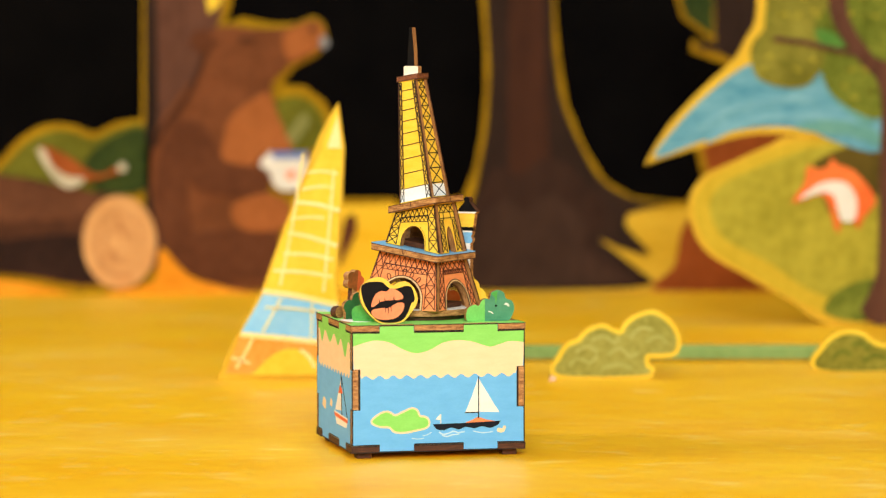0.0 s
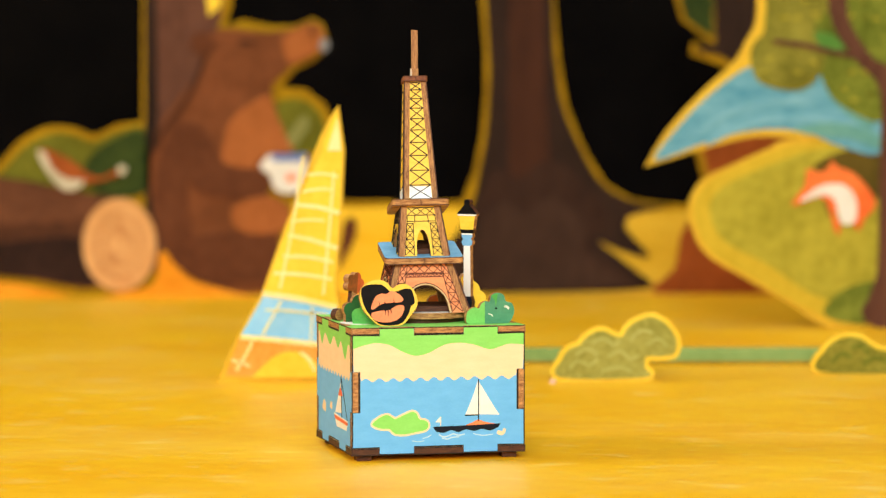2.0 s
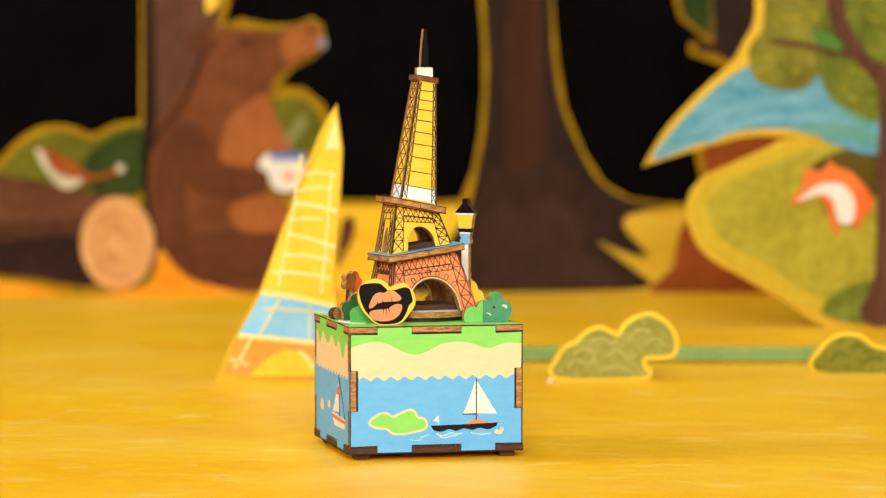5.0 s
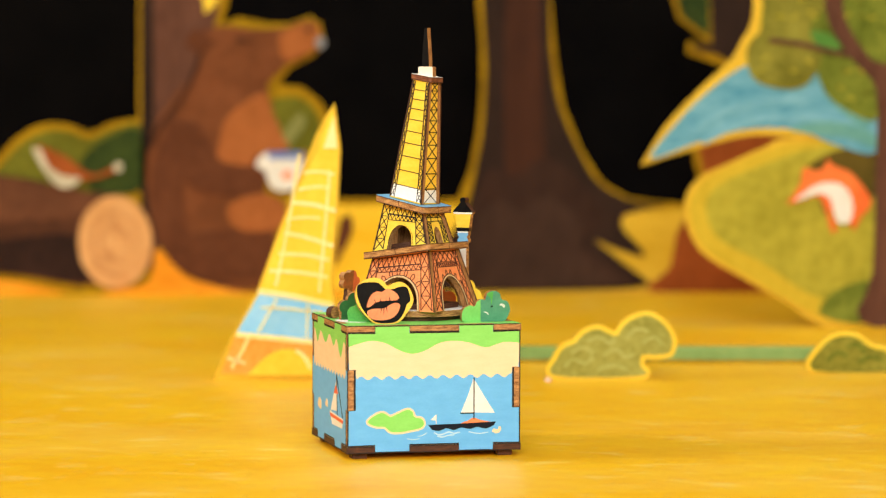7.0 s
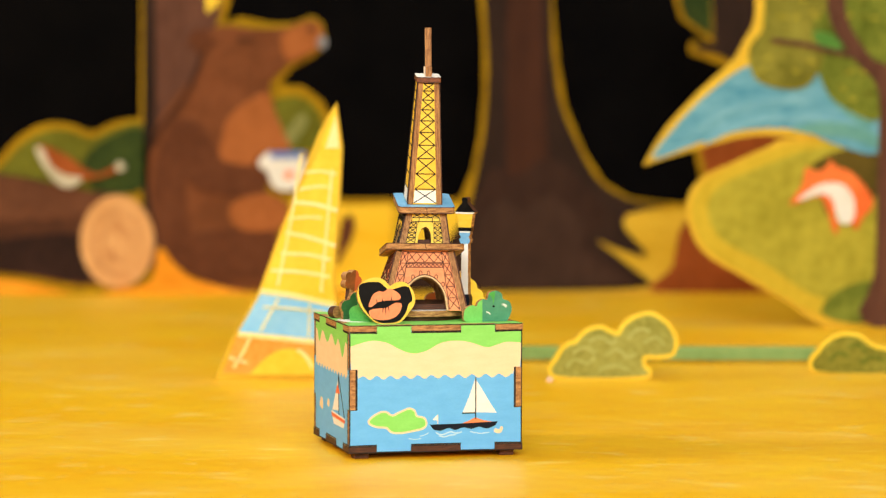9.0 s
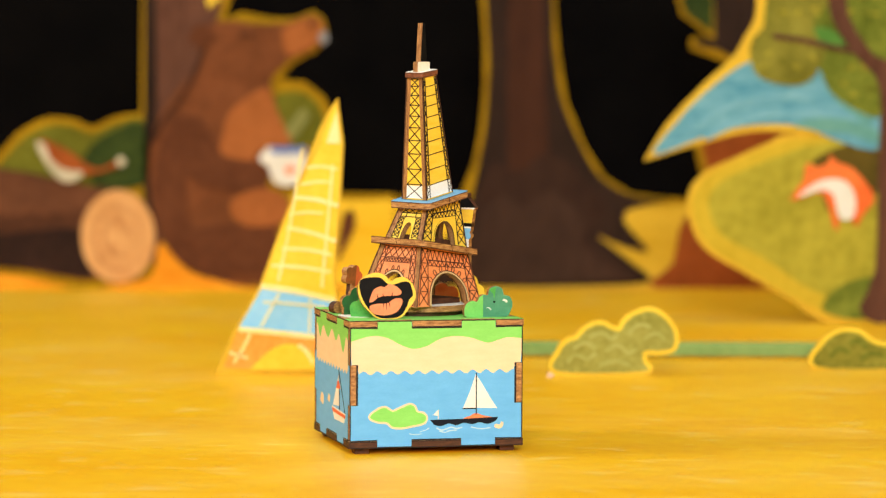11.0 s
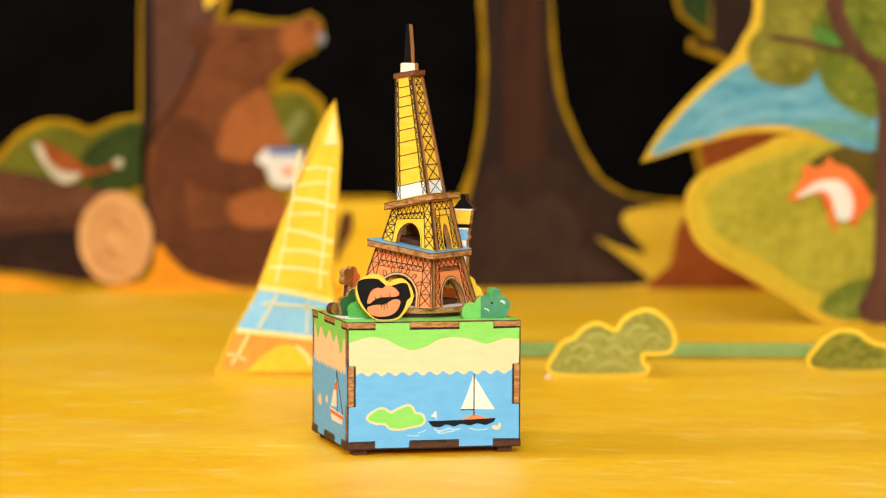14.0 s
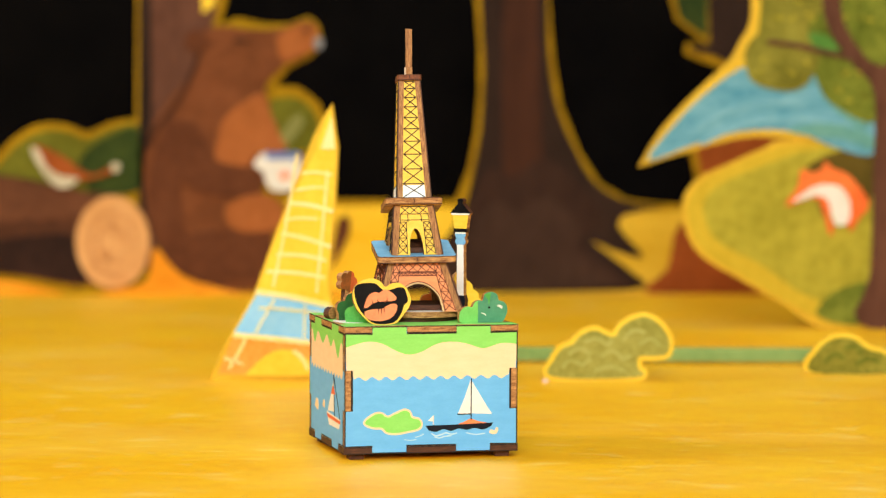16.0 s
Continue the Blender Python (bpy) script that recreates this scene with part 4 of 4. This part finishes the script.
part("eave", slab([(-4.0, 41.2), (4.0, 41.2), (4.4, 41.9), (-4.4, 41.9)], -0.1, 2.7), [WHITE, EDGE], lamp)
part("roof", slab([(-4.6, 41.9), (4.6, 41.9), (2.4, 44.4), (1.0, 46.0), (1.4, 46.8), (0.9, 47.9), (-0.9, 47.9), (-1.4, 46.8), (-1.0, 46.0), (-2.4, 44.4)], -0.2, 2.8), [BLACK, EDGE_DARK], lamp, "black printed roof with a knob")

# ---------------- the turning tower ----------------
AXIS = (-8.55, 41.07)
tower = thing("model_tower", pose(AXIS[0] * MM, AXIS[1] * MM, 1.5 * MM), "crooked plywood lattice tower in yellow and orange on a turning disc", "model tower")
# levels: middle x, y, z, half sizes x, y, slopes along x, y (mm)
BASE = (0.2, 0.6, 55.6, 17.6, 18.0, 0, 0)
DECK1 = (-0.9, -1.4, 80.0, 15.7, 15.9, 0.015, 0.15)
HEAD1 = (-0.9, -1.4, 80.0, 11.7, 13.2, 0.015, 0.15)
FOOT2 = (-0.8, -2.6, 80.1, 10.4, 12.7, 0.015, 0.15)
DECK2 = (-2.0, -3.1, 98.8, 11.4, 11.6, 0.013, -0.2)
HEAD2 = (-2.0, -3.1, 98.8, 8.0, 9.0, 0.013, -0.2)
FOOT3 = (-1.5, -2.4, 98.9, 7.0, 7.4, 0.013, -0.2)
CAP = (-2.8, 2.6, 149.2, 4.9, 4.9, 0.016, -0.155)
HEAD3 = (-2.8, 2.6, 149.2, 4.4, 3.8, 0.016, -0.155)
TIP = (-2.5, 2.8, 168.3)
DECK = 2.7


def corner(level, sx, sy, drop=0.0, shrink=(1.0, 1.0)):
    cx, cy, cz, ax, ay, kx, ky = level
    x, y = sx * ax * shrink[0], sy * ay * shrink[1]
    return Vector((cx + x, cy + y, cz + kx * x + ky * y - drop))


def quad_point(q, u, v):
    """u from -1 to 1 across, v from 0 to 1 up, on the quad (bottom left, bottom right, top right, top left)."""
    a = q[0].lerp(q[1], (u + 1) / 2)
    b = q[3].lerp(q[2], (u + 1) / 2)
    return a.lerp(b, v)


def quad_normal(q):
    return (q[1] - q[0]).cross(q[3] - q[0]).normalized()


def wall(q, outline, thick, proud=0.0):
    """A plate on a quad, its outline in (u, v); the outside face is painted (0), the rest are edges (1)."""
    n = quad_normal(q)
    bm = bmesh.new()
    a = [bm.verts.new((quad_point(q, u, v) + n * proud) * MM) for u, v in outline]
    b = [bm.verts.new((quad_point(q, u, v) - n * thick) * MM) for u, v in outline]
    f = bm.faces.new(a)
    k = bm.faces.new(b[::-1])
    k.material_index = 1
    for i in range(len(a)):
        j = (i + 1) % len(a)
        bm.faces.new((a[j], a[i], b[i], b[j])).material_index = 1
    bmesh.ops.recalc_face_normals(bm, faces=bm.faces)
    bmesh.ops.triangulate(bm, faces=[f, k])
    return bm


def strokes(q, lines, width, proud=0.2):
    """Thin engraved lines on a quad; each is a pair of (u, v)."""
    n = quad_normal(q)
    bm = bmesh.new()
    for (u0, v0), (u1, v1), *own in lines:
        a, b = quad_point(q, u0, v0), quad_point(q, u1, v1)
        d = (b - a)
        if d.length < 1e-6:
            continue
        s = n.cross(d.normalized()) * (own[0] if own else width) / 2
        lo = [a - s, a + s, b + s, b - s]
        top = [bm.verts.new((p + n * proud) * MM) for p in lo]
        bot = [bm.verts.new((p - n * 0.2) * MM) for p in lo]
        bm.faces.new(top)
        for i in range(4):
            bm.faces.new((top[i], bot[i], bot[(i + 1) % 4], top[(i + 1) % 4]))
    bmesh.ops.recalc_face_normals(bm, faces=bm.faces)
    return bm


def arch(w, h, n=14, u0=0.0):
    return [(u0 - w, 0)] + [(u0 - w * math.cos(math.pi * i / n), h * (0.35 + 0.65 * math.sin(math.pi * i / n))) for i in range(n + 1)] + [(u0 + w, 0)]


def arch_line(w, h, n=14):
    p = arch(w, h, n)
    return list(zip(p, p[1:]))


def crosses(u0, u1, v0, v1, n, curve=0.0):
    """A ladder of n cells with crossed bars, u as (at bottom, at top) pairs."""
    out = []
    at = lambda pair, t: pair[0] + (pair[1] - pair[0]) * t
    for i in range(n):
        s, e = i / n, (i + 1) / n
        a, b = v0 + (v1 - v0) * s, v0 + (v1 - v0) * e
        out += [((at(u0, s), a), (at(u1, e), b)), ((at(u1, s), a), (at(u0, e), b)), ((at(u0, e), b), (at(u1, e), b))]
    out += [((u0[0], v0), (u0[1], v1)), ((u1[0], v0), (u1[1], v1))]
    return out


def level_quad(low, high, side, drop, inset=0.0):
    """The quad of one face between two levels: side 'a' -y, 'b' +x, 'c' +y, 'd' -x."""
    p, r = {"a": ((-1, -1), (1, -1)), "b": ((1, -1), (1, 1)), "c": ((1, 1), (-1, 1)), "d": ((-1, 1), (-1, -1))}[side]
    q = [corner(low, *p), corner(low, *r), corner(high, *r, drop), corner(high, *p, drop)]
    if inset:
        for i, j in ((0, 1), (3, 2)):
            d = (q[j] - q[i]).normalized() * inset
            q[i], q[j] = q[i] + d, q[j] - d
    return q


def tier(low, high, mat, arch_wide, arch_narrow, drop, wide_lines, narrow_lines, name, thick=2.3, extra=None, rear_lines=()):
    for side in "bd":
        q = level_quad(low, high, side, drop)
        hole = arch(*arch_wide) if arch_wide else []
        w = part(name, wall(q, [(-1, 0)] + hole + [(1, 0), (1, 1), (-1, 1)], thick), [mat, POST], tower)
        part("lattice", strokes(q, wide_lines, 0.3), [ENGRAVE if low is BASE else LINE], w, "black engraved lattice")
        if extra:
            extra(w, q, side)
        if arch_wide:
            rim = arch(*arch_wide)
            rim_out = arch(arch_wide[0] * 1.08, arch_wide[1] * 1.05)
            part("arch_rim", wall(q, rim_out + rim[::-1], 0.2, 0.22), [RAW if low is BASE else mat, LINE], w)
    for side in "ac":
        q = level_quad(low, high, side, drop, thick + 0.05)
        hole = arch(*arch_narrow) if arch_narrow else []
        w = part(name, wall(q, [(-1, 0)] + hole + [(1, 0), (1, 1), (-1, 1)], thick, -0.15), [mat, POST], tower)
        n = quad_normal(q) * 0.15
        q = [p - n for p in q]
        part("lattice", strokes(q, narrow_lines + (list(rear_lines) if side == "c" else []), 0.34), [ENGRAVE if low is BASE else LINE], w, "black engraved lattice")
        if extra:
            extra(w, q, side)
        full = level_quad(low, high, side, drop)
        for u in (-0.985, 0.985):
            part("burnt_outline", strokes(full, [((u, 0), (u, 1))], 0.42), [EDGE_DARK], w, "dark laser-burnt outline")
        if arch_narrow and low is BASE:
            rim = arch(*arch_narrow)
            rim_out = arch(arch_narrow[0] * 1.08, arch_narrow[1] * 1.05)
            part("arch_rim", wall(q, rim_out + rim[::-1], 0.2, 0.22), [RAW, LINE], w)


def band(u0, u1, v0, v1, n):
    """A zigzag truss between two heights."""
    out = [((u0, v0), (u1, v0), 0.28), ((u0, v1), (u1, v1), 0.28)]
    for i in range(n):
        a, b = u0 + (u1 - u0) * i / n, u0 + (u1 - u0) * (i + 1) / n
        m = (a + b) / 2
        out += [((a, v0), (m, v1), 0.24), ((m, v1), (b, v0), 0.24)]
    return out


def cross_band(u0, u1, v0, v1, n):
    """A row of n crossed cells between two heights."""
    out = [((u0, v0), (u1, v0), 0.26), ((u0, v1), (u1, v1), 0.26)]
    for i in range(n):
        a, b = u0 + (u1 - u0) * i / n, u0 + (u1 - u0) * (i + 1) / n
        out += [((a, v0), (b, v1), 0.24), ((a, v1), (b, v0), 0.24)]
    return out


def petals(w, h, n, length=3.2):
    """Slender loops standing out from an arch like rays; sizes in mm on a face about 30 by 22 mm."""
    out = []
    for i in range(n):
        a = math.pi * (0.13 + 0.74 * (i + 0.5) / n)
        ray = Vector((-math.cos(a), math.sin(a)))
        root = Vector((-w * math.cos(a) * 15, h * (0.35 + 0.65 * math.sin(a)) * 22))
        mid = root + ray * (length / 2 + 1.1)
        loop = []
        for k in range(13):
            b = 2 * math.pi * k / 12
            p = mid + ray * (length / 2 * math.cos(b)) + Vector((-ray.y, ray.x)) * (0.72 * math.sin(b))
            loop.append((p.x / 15, p.y / 22))
        out += [(*pair, 0.27) for pair in zip(loop, loop[1:])]
    return out


# orange ground storey
wide1 = crosses((-0.97, -0.97), (-0.68, -0.74), 0.02, 0.98, 4) + crosses((0.68, 0.74), (0.97, 0.97), 0.02, 0.98, 4) + band(-0.72, 0.72, 0.80, 0.97, 8) + band(-0.72, 0.72, 0.70, 0.79, 9) + petals(0.57, 0.57, 7, 2.7) + arch_line(0.63, 0.63)
narrow1 = crosses((-0.97, -0.97), (-0.69, -0.72), 0.02, 0.98, 5) + crosses((0.69, 0.72), (0.97, 0.97), 0.02, 0.98, 5) + cross_band(-0.72, 0.72, 0.80, 0.97, 4) + band(-0.7, 0.7, 0.72, 0.78, 9) + arch_line(0.66, 0.60)
narrow1 = [(*pair[:2], 0.28) for pair in narrow1]
tier(BASE, HEAD1, ORANGE, (0.58, 0.59), (0.61, 0.56), DECK, wide1, narrow1, "orange_storey_wall", 2.6, None, petals(0.58, 0.53, 6, 2.0))
# yellow middle storey
wide2 = crosses((-0.97, -0.97), (-0.62, -0.66), 0.02, 0.97, 4) + crosses((0.62, 0.66), (0.97, 0.97), 0.02, 0.97, 4) + band(-0.66, 0.66, 0.80, 0.97, 6) + band(-0.64, 0.64, 0.66, 0.78, 7)
narrow2 = crosses((-0.97, -0.97), (-0.5, -0.55), 0.02, 0.66, 4) + crosses((0.5, 0.55), (0.97, 0.97), 0.02, 0.66, 4) + cross_band(-0.97, 0.97, 0.82, 0.97, 3) + [((-0.97, 0.70), (0.97, 0.70), 0.26)] + [((u, 0.66), (u, 0.82), 0.26) for u in (-0.95, -0.45, 0.45, 0.95)]
narrow2 = [(*pair[:2], 0.27) for pair in narrow2]
tier(FOOT2, HEAD2, YELLOW, (0.46, 0.56), (0.36, 0.53), DECK, wide2, narrow2, "yellow_storey_wall", 2.6)


def white_foot(w, q, side):
    part("white_print", wall(q, [(-0.97, 0.01), (0.97, 0.01), (0.97, 0.115), (-0.97, 0.115)], 0.2, 0.12), [WHITE, WHITE], w, "white printed foot")


wide3 = [(*pair, 0.27) for pair in crosses((-0.96, -0.94), (-0.72, -0.66), 0.01, 0.99, 12) + crosses((0.72, 0.66), (0.96, 0.94), 0.01, 0.99, 12)] + [((-0.7, v), (0.7, v + 0.004)) for v in (0.115, 0.24, 0.36, 0.47, 0.57, 0.67, 0.76, 0.84, 0.92)]
narrow3 = []
cuts = [0.01, 0.125, 0.25, 0.375, 0.485, 0.59, 0.685, 0.775, 0.855, 0.93, 0.99]
for lo_v, hi_v in zip(cuts, cuts[1:]):
    narrow3 += [((-0.95, lo_v), (0.95, hi_v)), ((0.95, lo_v), (-0.95, hi_v)), ((-0.95, hi_v), (0.95, hi_v))]
tier(FOOT3, HEAD3, YELLOW, None, None, 2.2, wide3, narrow3, "spire_storey_wall", 2.2, white_foot)


def deck(name, level, thick, mats, radius, label):
    """A tilted plate with rounded corners."""
    cx, cy, cz, ax, ay, kx, ky = level
    outline = []
    for sx, sy, a0 in ((1, 1, 0), (-1, 1, 90), (-1, -1, 180), (1, -1, 270)):
        for i in range(6):
            a = radians(a0 + 18 * i)
            outline.append((sx * (ax - radius) + radius * math.cos(a), sy * (ay - radius) + radius * math.sin(a)))
    bm = bmesh.new()
    up = [bm.verts.new(Vector((cx + x, cy + y, cz + kx * x + ky * y)) * MM) for x, y in outline]
    dn = [bm.verts.new(Vector((cx + x, cy + y, cz + kx * x + ky * y - thick)) * MM) for x, y in outline]
    bm.faces.new(up)
    bm.faces.new(dn[::-1]).material_index = 1
    for i in range(len(up)):
        j = (i + 1) % len(up)
        bm.faces.new((up[i], dn[i], dn[j], up[j])).material_index = 1
    bmesh.ops.recalc_face_normals(bm, faces=bm.faces)
    made = part(name, bm, mats, tower, label)
    for z0, z1 in ((0.02, -0.3), (-thick + 0.35, -thick - 0.02)):
        bm = bmesh.new()
        rows = []
        for z in (z0, z1):
            rows.append([bm.verts.new(Vector((cx + x * 1.004, cy + y * 1.004, cz + kx * x + ky * y + z)) * MM) for x, y in outline])
        for i in range(len(outline)):
            j = (i + 1) % len(outline)
            bm.faces.new((rows[0][i], rows[1][i], rows[1][j], rows[0][j]))
        bmesh.ops.recalc_face_normals(bm, faces=bm.faces)
        part("burnt_outline", bm, [EDGE_DARK], made, "dark laser-burnt outline")
    for a, b in (((-1, -1), (1, -1)), ((1, -1), (1, 1)), ((1, 1), (-1, 1)), ((-1, 1), (-1, -1))):
        q = [corner(level, *a, thick), corner(level, *b, thick), corner(level, *b), corner(level, *a)]
        part("joint_line", strokes(q, [((0.02, 0.02), (-0.02, 0.98))], 0.3, 0.06), [EDGE_DARK], made, "dark joint in the plywood edge")
    return made


deck("lower_deck", DECK1, DECK, [BLUE, EDGE], 2.2, "light blue deck with brown plywood edge")
deck("upper_deck", DECK2, DECK, [BLUE, EDGE], 2.0, "light blue deck with brown plywood edge")
deck("cap_plate", CAP, 2.2, [WHITE, SCORCHED], 1.0, "white topped cap plate")
part("turntable", disc(20.0, 53.2, 55.6, 64), [WHITE, EDGE], tower, "round plywood turning disc")

part("inner_brace", block(22, 25, 2.2, (0.2, 0.4, 55.6), 0.3), EDGE_DARK, tower, "dark plywood brace inside the arches")
deck("upper_brace", (-0.9, -2.6, 82.0, 6.6, 8.6, 0.015, 0.15), 1.9, [EDGE_DARK, EDGE_DARK], 0.6, "dark plywood brace inside the storey")

# mast: white block and black tapered needle, cut from plywood
mast = [(-3.4, -0.5), (3.4, -0.5), (3.4, 3.2), (3.0, 3.6), (-3.0, 3.6), (-3.4, 3.2)]
part("mast_block", slab(mast, -1.3, 1.3), [CREAM, POST], tower, "white printed mast block", pose(CAP[0] * MM, CAP[1] * MM, CAP[2] * MM, 0, 0, 90))
part("needle", slab([(-1.7, 3.6), (1.7, 3.6), (1.4, 10), (0.7, TIP[2] - CAP[2]), (-0.5, TIP[2] - CAP[2]), (-1.4, 10)], -1.3, 1.3), [BLACK, POST], tower, "black printed needle", pose(CAP[0] * MM, CAP[1] * MM, CAP[2] * MM, 0, 0, 90))


def motions():
    """The tower turns steadily clockwise, seen from above."""
    walk(tower, [(t / 2, pose(AXIS[0] * MM, AXIS[1] * MM, 1.5 * MM, 0, 0, -25.74 * (t / 2 - 2.27))) for t in range(33)])


motions()
